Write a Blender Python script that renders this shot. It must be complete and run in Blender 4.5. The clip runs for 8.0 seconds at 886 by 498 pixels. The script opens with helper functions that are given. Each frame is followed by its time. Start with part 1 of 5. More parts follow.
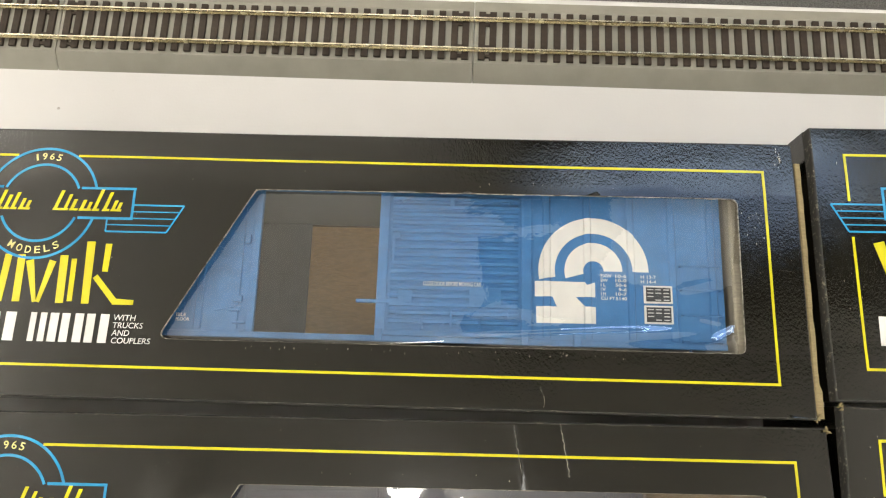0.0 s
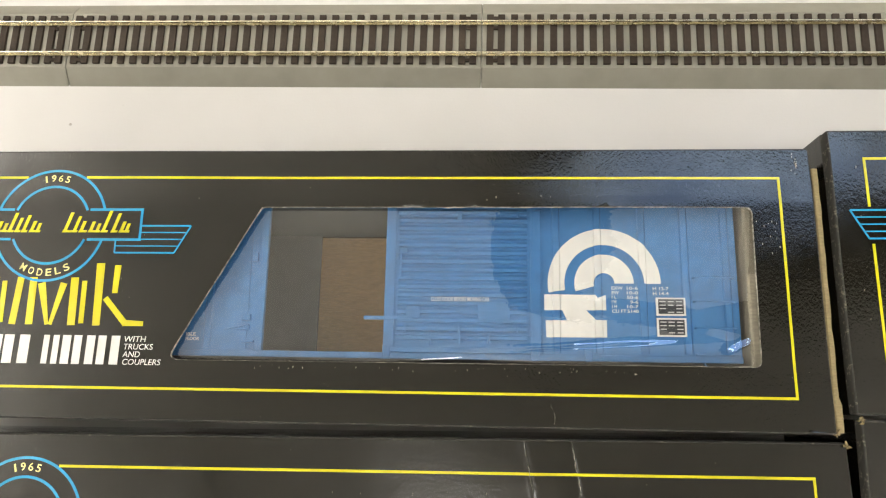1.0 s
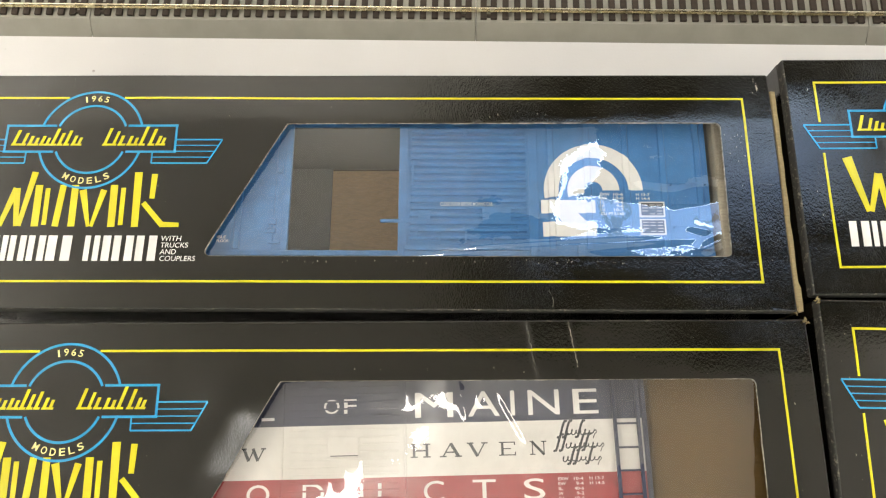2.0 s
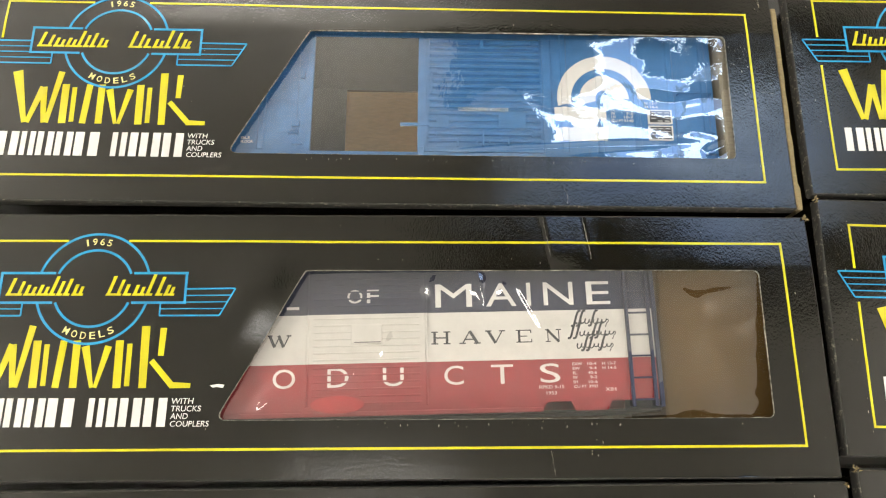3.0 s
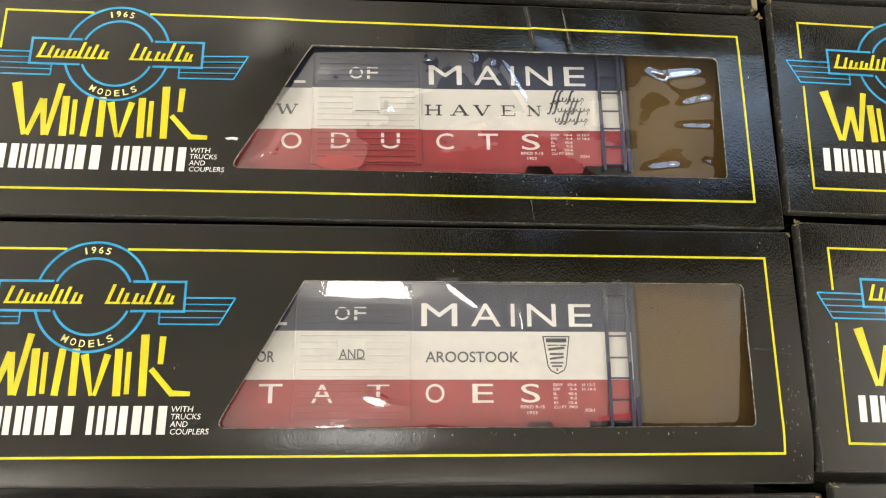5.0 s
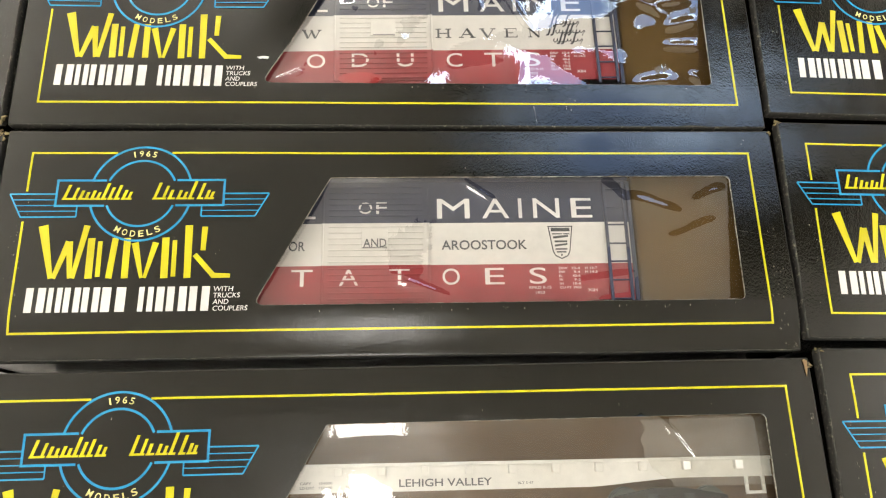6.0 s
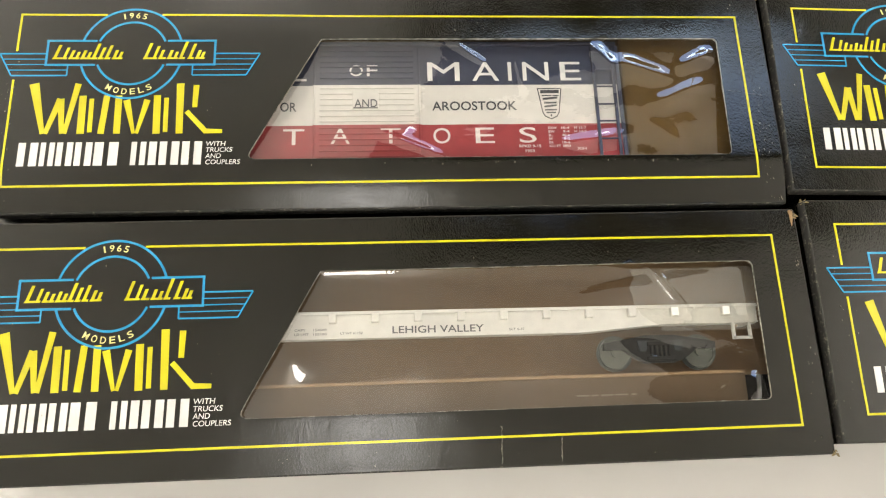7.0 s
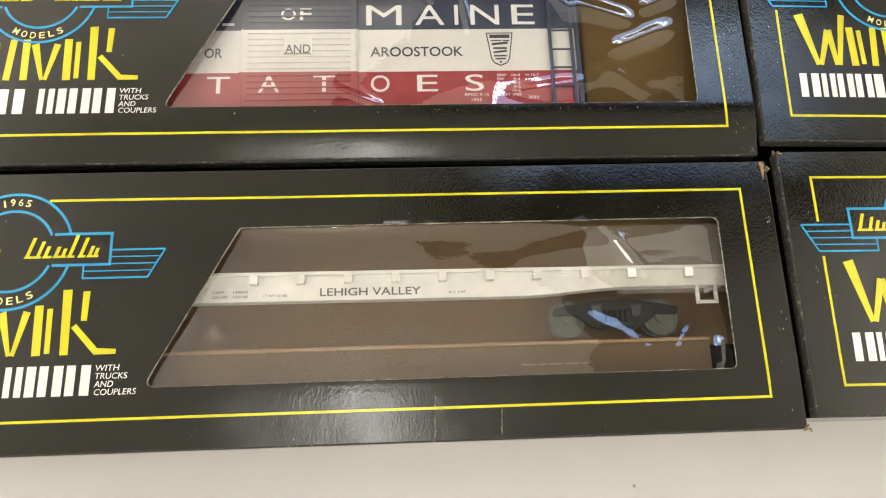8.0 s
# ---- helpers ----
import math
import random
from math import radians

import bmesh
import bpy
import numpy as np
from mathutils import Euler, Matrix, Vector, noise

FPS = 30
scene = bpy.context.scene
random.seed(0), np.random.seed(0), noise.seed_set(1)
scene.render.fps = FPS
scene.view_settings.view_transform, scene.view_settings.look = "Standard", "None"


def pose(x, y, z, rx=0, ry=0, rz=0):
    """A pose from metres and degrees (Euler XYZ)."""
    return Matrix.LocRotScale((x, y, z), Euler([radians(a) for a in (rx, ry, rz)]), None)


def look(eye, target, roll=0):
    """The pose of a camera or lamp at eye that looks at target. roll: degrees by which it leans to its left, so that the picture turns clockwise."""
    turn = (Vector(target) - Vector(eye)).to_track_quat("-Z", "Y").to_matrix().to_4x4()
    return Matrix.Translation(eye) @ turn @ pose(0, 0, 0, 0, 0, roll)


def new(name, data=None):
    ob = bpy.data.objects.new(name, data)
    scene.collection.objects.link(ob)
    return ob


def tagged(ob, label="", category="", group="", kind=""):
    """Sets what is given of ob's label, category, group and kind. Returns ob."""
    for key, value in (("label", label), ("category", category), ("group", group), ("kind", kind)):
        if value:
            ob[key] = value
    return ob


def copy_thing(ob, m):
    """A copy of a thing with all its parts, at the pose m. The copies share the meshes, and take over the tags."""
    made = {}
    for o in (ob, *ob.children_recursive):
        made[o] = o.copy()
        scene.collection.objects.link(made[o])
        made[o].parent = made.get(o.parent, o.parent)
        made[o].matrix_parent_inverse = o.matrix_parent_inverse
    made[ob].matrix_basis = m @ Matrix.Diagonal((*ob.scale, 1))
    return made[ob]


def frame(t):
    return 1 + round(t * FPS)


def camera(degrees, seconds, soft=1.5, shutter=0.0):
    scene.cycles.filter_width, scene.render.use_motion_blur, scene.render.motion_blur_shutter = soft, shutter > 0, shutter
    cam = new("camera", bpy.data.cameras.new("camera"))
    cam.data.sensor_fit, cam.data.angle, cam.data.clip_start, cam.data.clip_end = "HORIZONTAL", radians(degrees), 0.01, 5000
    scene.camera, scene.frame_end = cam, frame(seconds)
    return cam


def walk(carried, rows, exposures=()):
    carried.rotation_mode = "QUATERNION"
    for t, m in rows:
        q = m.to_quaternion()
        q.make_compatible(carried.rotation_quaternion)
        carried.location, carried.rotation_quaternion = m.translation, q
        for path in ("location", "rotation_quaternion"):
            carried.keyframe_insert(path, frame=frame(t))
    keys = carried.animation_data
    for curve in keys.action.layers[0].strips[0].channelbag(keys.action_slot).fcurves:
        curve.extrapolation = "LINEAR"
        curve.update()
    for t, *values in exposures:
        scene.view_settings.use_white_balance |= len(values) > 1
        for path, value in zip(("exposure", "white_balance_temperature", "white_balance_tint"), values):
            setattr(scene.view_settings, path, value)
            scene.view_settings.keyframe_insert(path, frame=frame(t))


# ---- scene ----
# ---- camera ----
cam = camera(63.4, 8.0, soft=1.2)
PATH = [
    (0, (0.049, 0.175, 0.365), (0.003, 0.638, -1.58), -4.9),
    (0.5, (0.051, 0.183, 0.364), (-0.027, 0.627, -1.584), -9.4),
    (1, (0.057, 0.188, 0.364), (-0.063, 0.61, -1.587), -16.0),
    (1.5, (0.046, 0.162, 0.378), (-0.024, 0.63, -1.566), -9.0),
    (2, (0.038, 0.125, 0.386), (0.019, 0.636, -1.547), -2.7),
    (2.2, (0.037, 0.11, 0.389), (0.011, 0.628, -1.543), -3.4),
    (3.3, (0.014, 0.064, 0.382), (0.083, 0.564, -1.553), 7.5),
    (3.5, (0.016, 0.052, 0.378), (0.087, 0.516, -1.567), 8.1),
    (4, (0.013, 0.018, 0.378), (0.068, 0.472, -1.57), 8.9),
    (4.2, (0.008, 0.009, 0.385), (0.088, 0.459, -1.562), 10.7),
    (5.3, (0.011, -0.049, 0.403), (0.13, 0.459, -1.528), 13.2),
    (5.5, (0.019, -0.061, 0.41), (0.097, 0.472, -1.516), 7.8),
    (6, (0.004, -0.106, 0.41), (0.102, 0.464, -1.504), 8.9),
    (6.5, (-0.006, -0.145, 0.402), (0.107, 0.396, -1.52), 10.6),
    (7, (0.003, -0.168, 0.396), (0.125, 0.365, -1.528), 11.4),
    (7.5, (0.018, -0.176, 0.379), (0.14, 0.359, -1.544), 12.0),
    (8, (0.038, -0.179, 0.364), (0.127, 0.351, -1.563), 8.1),
]
walk(cam, [(t, look(*row)) for t, *row in PATH], exposures=((0, -0.1), (8, -0.1)))

# ---- world and lights ----
world = bpy.data.worlds.new("room_world")
world.use_nodes = True
world.node_tree.nodes["Background"].inputs[0].default_value = (0.5, 0.5, 0.5, 1)
world.node_tree.nodes["Background"].inputs[1].default_value = 0.02
scene.world = world

KEY_LAMP, WARM_LAMP, COOL_PANEL, COOL_LAMP = 10.0, 29.5, 2.4, 10.0      # radiance of the tubes and of the skylight
MM = 0.001


# ---- materials ----
class Nodes:
    """A small builder for node materials."""

    def __init__(self, name):
        self.mat = bpy.data.materials.new(name)
        self.mat.use_nodes = True
        self.tree = self.mat.node_tree
        self.bsdf = self.tree.nodes["Principled BSDF"]
        self.coord = self.tree.nodes.new("ShaderNodeTexCoord").outputs["Object"]

    def add(self, kind, **inputs):
        n = self.tree.nodes.new(kind)
        for key, value in inputs.items():
            self.put(n.inputs[key.replace("_", " ")], value)
        return n

    def put(self, socket, value):
        if hasattr(value, "links"):
            self.tree.links.new(value, socket)
        else:
            socket.default_value = value

    def noise(self, scale, detail=4, rough=0.55, stretch=(1, 1, 1)):
        m = self.add("ShaderNodeMapping", Vector=self.coord, Scale=stretch)
        return self.add("ShaderNodeTexNoise", Vector=m.outputs[0], Scale=scale, Detail=detail, Roughness=rough).outputs[0]

    def ramp(self, fac, stops):
        r = self.add("ShaderNodeValToRGB", Fac=fac)
        while len(r.color_ramp.elements) < len(stops):
            r.color_ramp.elements.new(0.5)
        for e, (at, c) in zip(r.color_ramp.elements, stops):
            e.position, e.color = at, (*c, 1) if len(c) == 3 else c
        return r.outputs[0]

    def mix(self, fac, a, b):
        n = self.add("ShaderNodeMix")
        n.data_type = "RGBA"
        for key, value in ((0, fac), (6, a), (7, b)):
            self.put(n.inputs[key], value)
        return n.outputs[2]

    def math(self, op, a, b=0.0):
        n = self.add("ShaderNodeMath")
        n.operation = op
        self.put(n.inputs[0], a)
        self.put(n.inputs[1], b)
        return n.outputs[0]

    def bump(self, height, strength, distance, normal=None):
        n = self.add("ShaderNodeBump", Height=height, Strength=strength, Distance=distance)
        if normal is not None:
            self.put(n.inputs["Normal"], normal)
        return n.outputs[0]


def grey(v):
    return (v, v, v)


def plastic(name, colour, rough=0.45, vary=0.12, scale=180.0, bump=0.08, spec=0.5, metal=0.0):
    """A painted or moulded surface with slight mottling and grain."""
    n = Nodes(name)
    low, high = tuple(x * (1 - vary) for x in colour), tuple(min(1, x * (1 + vary)) for x in colour)
    big = n.noise(scale, 3)
    n.put(n.bsdf.inputs["Base Color"], n.ramp(big, ((0.3, low), (0.7, high))))
    n.put(n.bsdf.inputs["Roughness"], n.math("ADD", n.math("MULTIPLY", n.noise(scale * 3), 0.2), rough - 0.1))
    n.put(n.bsdf.inputs["Normal"], n.bump(n.noise(scale * 12, 2), bump, 0.0002))
    n.bsdf.inputs["Specular IOR Level"].default_value = spec
    n.bsdf.inputs["Metallic"].default_value = metal
    return n.mat


def card_surface(name, colour, rough, vary=0.1):
    """Printed carton with the pressed leather-like grain of varnished board."""
    n = Nodes(name)
    low, high = tuple(x * (1 - vary) for x in colour), tuple(min(1, x * (1 + vary)) for x in colour)
    n.put(n.bsdf.inputs["Base Color"], n.ramp(n.noise(30, 3), ((0.3, low), (0.7, high))))
    smear = n.ramp(n.noise(26, 4, 0.65, (1, 0.6, 1)), ((0.35, grey(0)), (0.75, grey(1))))
    n.put(n.bsdf.inputs["Roughness"], n.math("ADD", n.math("MULTIPLY", smear, 0.16), rough - 0.06))
    n.bsdf.inputs["Specular IOR Level"].default_value = 0.6
    patchy = n.ramp(n.noise(22, 3, 0.6), ((0.36, grey(0.15)), (0.68, grey(0.5))))
    fine = n.bump(n.noise(1250, 2, 0.55, (1, 0.6, 1)), patchy, 0.00025)
    crimp = n.bump(n.noise(330, 3, 0.6, (1, 0.5, 1)), 0.022, 0.0012, fine)
    n.put(n.bsdf.inputs["Normal"], n.bump(n.noise(45, 2), 0.12, 0.0012, crimp))
    return n.mat


CARD_BLACK = card_surface("black_card", (0.0080, 0.0073, 0.0050), 0.085)
INK_YELLOW = card_surface("yellow_ink", (0.52, 0.48, 0.012), 0.17)
INK_CREAM = card_surface("cream_ink", (0.62, 0.58, 0.24), 0.17)
INK_BLUE = card_surface("blue_ink", (0.022, 0.245, 0.47), 0.17)
INK_WHITE = card_surface("white_ink", (0.68, 0.67, 0.645), 0.17)


def edge_material(name, dark, light, lo, hi):
    """Cut or folded board edge, scuffed in short streaks."""
    n = Nodes(name)
    f = n.noise(420, 5, 0.7)
    n.put(n.bsdf.inputs["Base Color"], n.ramp(f, ((lo, dark), (hi, light))))
    n.bsdf.inputs["Roughness"].default_value = 0.7
    n.put(n.bsdf.inputs["Normal"], n.bump(n.noise(2500, 2), 0.3, 0.0002))
    return n.mat


CUT_EDGE = edge_material("cut_board", (0.07, 0.064, 0.052), (0.55, 0.51, 0.44), 0.38, 0.72)
FOLD_EDGE = edge_material("folded_board", (0.02, 0.019, 0.016), (0.27, 0.245, 0.19), 0.56, 0.8)


def kraft(name, colour, scale=90.0):
    n = Nodes(name)
    fib = n.noise(scale * 14, 5, 0.7, (0.25, 1, 1))
    mott = n.noise(scale * 0.4, 3)
    low, high = tuple(x * 0.72 for x in colour), tuple(min(1, x * 1.2) for x in colour)
    c = n.ramp(fib, ((0.3, low), (0.7, high)))
    n.put(n.bsdf.inputs["Base Color"], n.mix(n.math("MULTIPLY", mott, 0.5), c, (*(x * 0.8 for x in colour), 1)))
    n.bsdf.inputs["Roughness"].default_value = 0.85
    n.bsdf.inputs["Specular IOR Level"].default_value = 0.2
    n.put(n.bsdf.inputs["Normal"], n.bump(fib, 0.25, 0.0003))
    return n.mat


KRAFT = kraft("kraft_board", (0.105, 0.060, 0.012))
KRAFT_MID = kraft("kraft_board_mid", (0.20, 0.123, 0.058))
KRAFT_DIMMED = kraft("kraft_board_dimmed", (0.125, 0.085, 0.05))
KRAFT_EDGE = kraft("kraft_cut_edge", (0.30, 0.20, 0.11))
KRAFT_LIFTED = kraft("kraft_board_lifted", (0.60, 0.39, 0.18))
KRAFT_RAW = kraft("raw_grey_kraft", (0.27, 0.215, 0.115))
PAPER = kraft("grey_tissue", (0.28, 0.255, 0.20))

BLUE = plastic("blue_car_paint", (0.042, 0.172, 0.405), 0.42)
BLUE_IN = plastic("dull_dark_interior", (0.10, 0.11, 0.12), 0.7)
WHITE_PAINT = plastic("white_lettering_paint", (0.74, 0.73, 0.70), 0.45, 0.05)
CREAM = plastic("cream_car_paint", (0.655, 0.637, 0.60), 0.45, 0.04)
NAVY = plastic("navy_car_paint", (0.029, 0.035, 0.066), 0.4)
RED = plastic("red_car_paint", (0.30, 0.032, 0.037), 0.42)
RED_UNVEILED = plastic("unveiled_red_paint", (0.42, 0.03, 0.032), 0.35)
DARK_PRINT = plastic("dark_lettering_paint", (0.035, 0.038, 0.045), 0.5)
BLACK_PLASTIC = plastic("black_moulded_plastic", (0.014, 0.014, 0.012), 0.5, spec=0.25)
WHEEL_GREY = plastic("grey_green_wheel", (0.10, 0.108, 0.088), 0.35)
IVORY = plastic("ivory_car_paint", (0.72, 0.705, 0.66), 0.42, 0.05)
BED_GREY = plastic("grey_roadbed", (0.245, 0.233, 0.19), 0.55, 0.08, 60.0, 0.2)
TIE_BROWN = plastic("dark_brown_tie", (0.032, 0.022, 0.014), 0.6, 0.25, 300.0, 0.3, 0.25)
NICKEL = plastic("nickel_silver_rail", (0.50, 0.46, 0.34), 0.26, 0.06, 60.0, 0.0, 0.5, 1.0)


def film_material():
    """Clear wrapping film: see-through, with a gloss that follows Fresnel."""
    n = Nodes("clear_film")
    t = n.add("ShaderNodeBsdfTransparent", Color=(0.955, 0.952, 0.94, 1))
    g = n.add("ShaderNodeBsdfGlossy", Color=(1, 1, 1, 1), Roughness=0.02)
    f = n.add("ShaderNodeLayerWeight", Blend=0.5)
    b = n.bump(n.noise(160, 3, 0.5), 0.05, 0.0008)
    n.put(g.inputs["Normal"], b)
    n.put(f.inputs["Normal"], b)
    rise = n.math("MULTIPLY", n.math("POWER", f.outputs["Facing"], 5.0), 0.9)
    m = n.add("ShaderNodeMixShader", Fac=n.math("ADD", rise, 0.125))
    # a thin diffuse veil standing in for reflected haze; the film is clear
    d = n.add("ShaderNodeBsdfDiffuse", Color=(0.80, 0.78, 0.74, 1))
    veil = n.add("ShaderNodeMixShader", Fac=n.ramp(n.noise(28, 3, 0.6), ((0.3, grey(0.004)), (0.75, grey(0.02)))))
    n.tree.links.new(t.outputs[0], veil.inputs[1])
    n.tree.links.new(d.outputs[0], veil.inputs[2])
    n.tree.links.new(veil.outputs[0], m.inputs[1])
    n.tree.links.new(g.outputs[0], m.inputs[2])
    n.tree.links.new(m.outputs[0], n.tree.nodes["Material Output"].inputs[0])
    return n.mat


FILM = film_material()


def sleeve_material():
    """Milky polythene: mostly clear, with a thin white haze and a soft gloss."""
    n = Nodes("milky_polythene")
    t = n.add("ShaderNodeBsdfTransparent", Color=(0.97, 0.97, 0.95, 1))
    d = n.add("ShaderNodeBsdfPrincipled", Roughness=0.12)
    d.inputs["Base Color"].default_value = (0.62, 0.60, 0.54, 1)
    fac = n.ramp(n.noise(95, 4, 0.65), ((0.3, grey(0.10)), (0.75, grey(0.30))))
    m = n.add("ShaderNodeMixShader", Fac=fac)
    n.tree.links.new(t.outputs[0], m.inputs[1])
    n.tree.links.new(d.outputs[0], m.inputs[2])
    n.tree.links.new(m.outputs[0], n.tree.nodes["Material Output"].inputs[0])
    return n.mat


SLEEVE = sleeve_material()


def table_material():
    n = Nodes("white_laminate")
    base = n.ramp(n.noise(7, 3), ((0.3, (0.535, 0.52, 0.50)), (0.7, (0.595, 0.58, 0.56))))
    v = n.add("ShaderNodeTexVoronoi", Vector=n.coord, Scale=55.0)
    speck = n.ramp(v.outputs[0], ((0.035, grey(1)), (0.06, grey(0))))
    rare = n.ramp(n.noise(38, 2), ((0.52, grey(0)), (0.58, grey(1))))
    n.put(n.bsdf.inputs["Base Color"], n.mix(n.math("MULTIPLY", n.math("MULTIPLY", speck, rare), 0.75), base, (0.16, 0.13, 0.10, 1)))
    n.put(n.bsdf.inputs["Roughness"], n.math("ADD", n.math("MULTIPLY", n.noise(20), 0.2), 0.32))
    n.put(n.bsdf.inputs["Normal"], n.bump(n.noise(700, 3), 0.12, 0.0004))
    return n.mat


TABLE_WHITE = table_material()
TABLE_EDGE = plastic("white_edge_band", (0.72, 0.71, 0.69), 0.4, 0.05, 20.0)
STEEL_GREY = plastic("grey_table_leg", (0.3, 0.3, 0.31), 0.35, 0.1, 30.0)


def carpet_material():
    n = Nodes("grey_carpet")
    f = n.noise(420, 4, 0.75)
    n.put(n.bsdf.inputs["Base Color"], n.ramp(f, ((0.3, (0.06, 0.058, 0.055)), (0.7, (0.20, 0.195, 0.185)))))
    n.bsdf.inputs["Roughness"].default_value = 0.95
    n.put(n.bsdf.inputs["Normal"], n.bump(f, 0.8, 0.004))
    return n.mat


CARPET = carpet_material()
WALL_PAINT = plastic("wall_paint", (0.66, 0.63, 0.57), 0.7, 0.05, 4.0, 0.1, 0.3)
CEILING_PAINT = plastic("ceiling_tile", (0.90, 0.88, 0.83), 0.85, 0.06, 30.0, 0.3, 0.2)


def glow(name, colour, power):
    n = Nodes(name)
    n.bsdf.inputs["Base Color"].default_value = (0.8, 0.8, 0.8, 1)
    n.bsdf.inputs["Emission Color"].default_value = (*colour, 1)
    n.bsdf.inputs["Emission Strength"].default_value = power
    return n.mat


LAMP_WARM = glow("warm_white_diffuser", (1.0, 0.955, 0.885), WARM_LAMP)
LAMP_KEY = glow("bright_white_diffuser", (1.0, 0.965, 0.91), KEY_LAMP)
LAMP_COOL = glow("cool_white_diffuser", (0.62, 0.80, 1.0), COOL_LAMP)
SKY_PANEL = glow("skylight_glazing", (0.24, 0.47, 1.0), COOL_PANEL)
SKY_EDGE = glow("skylight_edge", (0.66, 0.82, 1.0), 10.0)
LAMP_FRAME = plastic("white_lamp_frame", (0.75, 0.75, 0.74), 0.4, 0.04, 20.0)


# ---- mesh helpers ----
def link_mesh(name, bm, mats, parent=None, label="", smooth=False):
    me = bpy.data.meshes.new(name)
    bmesh.ops.recalc_face_normals(bm, faces=bm.faces)
    bm.to_mesh(me)
    bm.free()
    for m in mats if isinstance(mats, (list, tuple)) else [mats]:
        me.materials.append(m)
    if smooth:
        me.shade_smooth()
    ob = new(name, me)
    if parent is not None:
        ob.parent = parent
    if label:
        tagged(ob, label)
    return ob


def part(name, bm, material, parent, label="", smooth=False):
    return link_mesh(name, bm, material, parent, label, smooth)


def slab(bm, x0, x1, y0, y1, z0, z1, bevel=0.0):
    """A box from limits, with rounded edges where bevel is given."""
    g = bmesh.ops.create_cube(bm, size=1, matrix=Matrix.LocRotScale(((x0 + x1) / 2, (y0 + y1) / 2, (z0 + z1) / 2), None, (x1 - x0, y1 - y0, z1 - z0)))
    if bevel:
        es = list({e for v in g["verts"] for e in v.link_edges})
        bmesh.ops.bevel(bm, geom=es, offset=bevel, segments=2, profile=0.5, affect="EDGES")
    return bm


def box_mesh(x0, x1, y0, y1, z0, z1, bevel=0.0):
    return slab(bmesh.new(), x0, x1, y0, y1, z0, z1, bevel)


def prism(bm, outline, z0, z1):
    """A flat plate with the given outline in millimetres, between two heights in metres."""
    low = [bm.verts.new((x * MM, y * MM, z0)) for x, y in outline]
    top = [bm.verts.new((x * MM, y * MM, z1)) for x, y in outline]
    n = len(outline)
    bm.faces.new(top)
    bm.faces.new(low[::-1])
    for i in range(n):
        bm.faces.new((low[i], low[(i + 1) % n], top[(i + 1) % n], top[i]))
    return bm


def bar(bm, p, q, w, z0, z1, w2=None):
    """A straight stroke from p to q, in millimetres."""
    (a, b), (c, d) = p, q
    w2 = w if w2 is None else w2
    ln = math.hypot(c - a, d - b)
    nx, ny = -(d - b) / ln / 2, (c - a) / ln / 2
    return prism(bm, [(a - nx * w, b - ny * w), (c - nx * w2, d - ny * w2), (c + nx * w2, d + ny * w2), (a + nx * w, b + ny * w)], z0, z1)


def arc_band(cx, cy, r0, r1, a0, a1, n=40, sy=1.0):
    """Outline of a ring segment, angles in degrees."""
    an = [radians(a0 + (a1 - a0) * i / n) for i in range(n + 1)]
    return [(cx + r1 * math.cos(a), cy + sy * r1 * math.sin(a)) for a in an] + [(cx + r0 * math.cos(a), cy + sy * r0 * math.sin(a)) for a in reversed(an)]


def rod(bm, p, q, r, n=8):
    """A round rod between two points in metres."""
    p, q = Vector(p), Vector(q)
    m = Matrix.Translation((p + q) / 2) @ (q - p).to_track_quat("Z", "Y").to_matrix().to_4x4()
    bmesh.ops.create_cone(bm, cap_ends=True, segments=n, radius1=r, radius2=r, depth=(q - p).length, matrix=m)
    return bm


TEXTS = {}


def text_mesh(text, bold=0.0):
    """A mesh of the built-in font, one unit high letters, kept for repeats."""
    key = (text, bold)
    if key not in TEXTS:
        cu = bpy.data.curves.new("lettering", "FONT")
        cu.body, cu.extrude, cu.offset = text, 0.05, bold
        cu.resolution_u = 4
        ob = bpy.data.objects.new("lettering", cu)
        scene.collection.objects.link(ob)
        bpy.context.view_layer.update()
        TEXTS[key] = bpy.data.meshes.new_from_object(ob.evaluated_get(bpy.context.evaluated_depsgraph_get()))
        bpy.data.objects.remove(ob)
    return TEXTS[key]


def add_text(bm, text, u0, u1, v0, v1, z0, z1, bold=0.0, turn=None, slant=0.0):
    """Letters stretched into the rectangle u0..u1, v0..v1 (millimetres)."""
    me = text_mesh(text, bold)
    co = np.array([v.co[:] for v in me.vertices])
    lo, hi = co.min(0), co.max(0)
    t = (co - lo) / np.maximum(hi - lo, 1e-6)
    verts = []
    for a, b, c in t:
        x, y = u0 + a * (u1 - u0) + slant * (b - 0.5) * (v1 - v0), v0 + b * (v1 - v0)
        if turn:
            cx, cy, ang = turn
            dx, dy = x - cx, y - cy
            x, y = cx + dx * math.cos(ang) - dy * math.sin(ang), cy + dx * math.sin(ang) + dy * math.cos(ang)
        verts.append(bm.verts.new((x * MM, y * MM, z0 + c * (z1 - z0))))
    for p in me.polygons:
        try:
            bm.faces.new([verts[i] for i in p.vertices])
        except ValueError:
            pass
    return bm


def words(name, text, rect, material, parent, z, bold=0.0, thick=0.00012, label="", slant=0.0):
    u0, u1, v0, v1 = rect
    return part(name, add_text(bmesh.new(), text, u0, u1, v0, v1, z, z + thick, bold, None, slant), material, parent, label)


# ---- room ----
FLOOR_Z, CEIL_Z, TUBE_Z = -0.74, 2.15, 1.93
RX0, RX1, RY0, RY1 = -2.6, 2.8, -2.4, 3.2


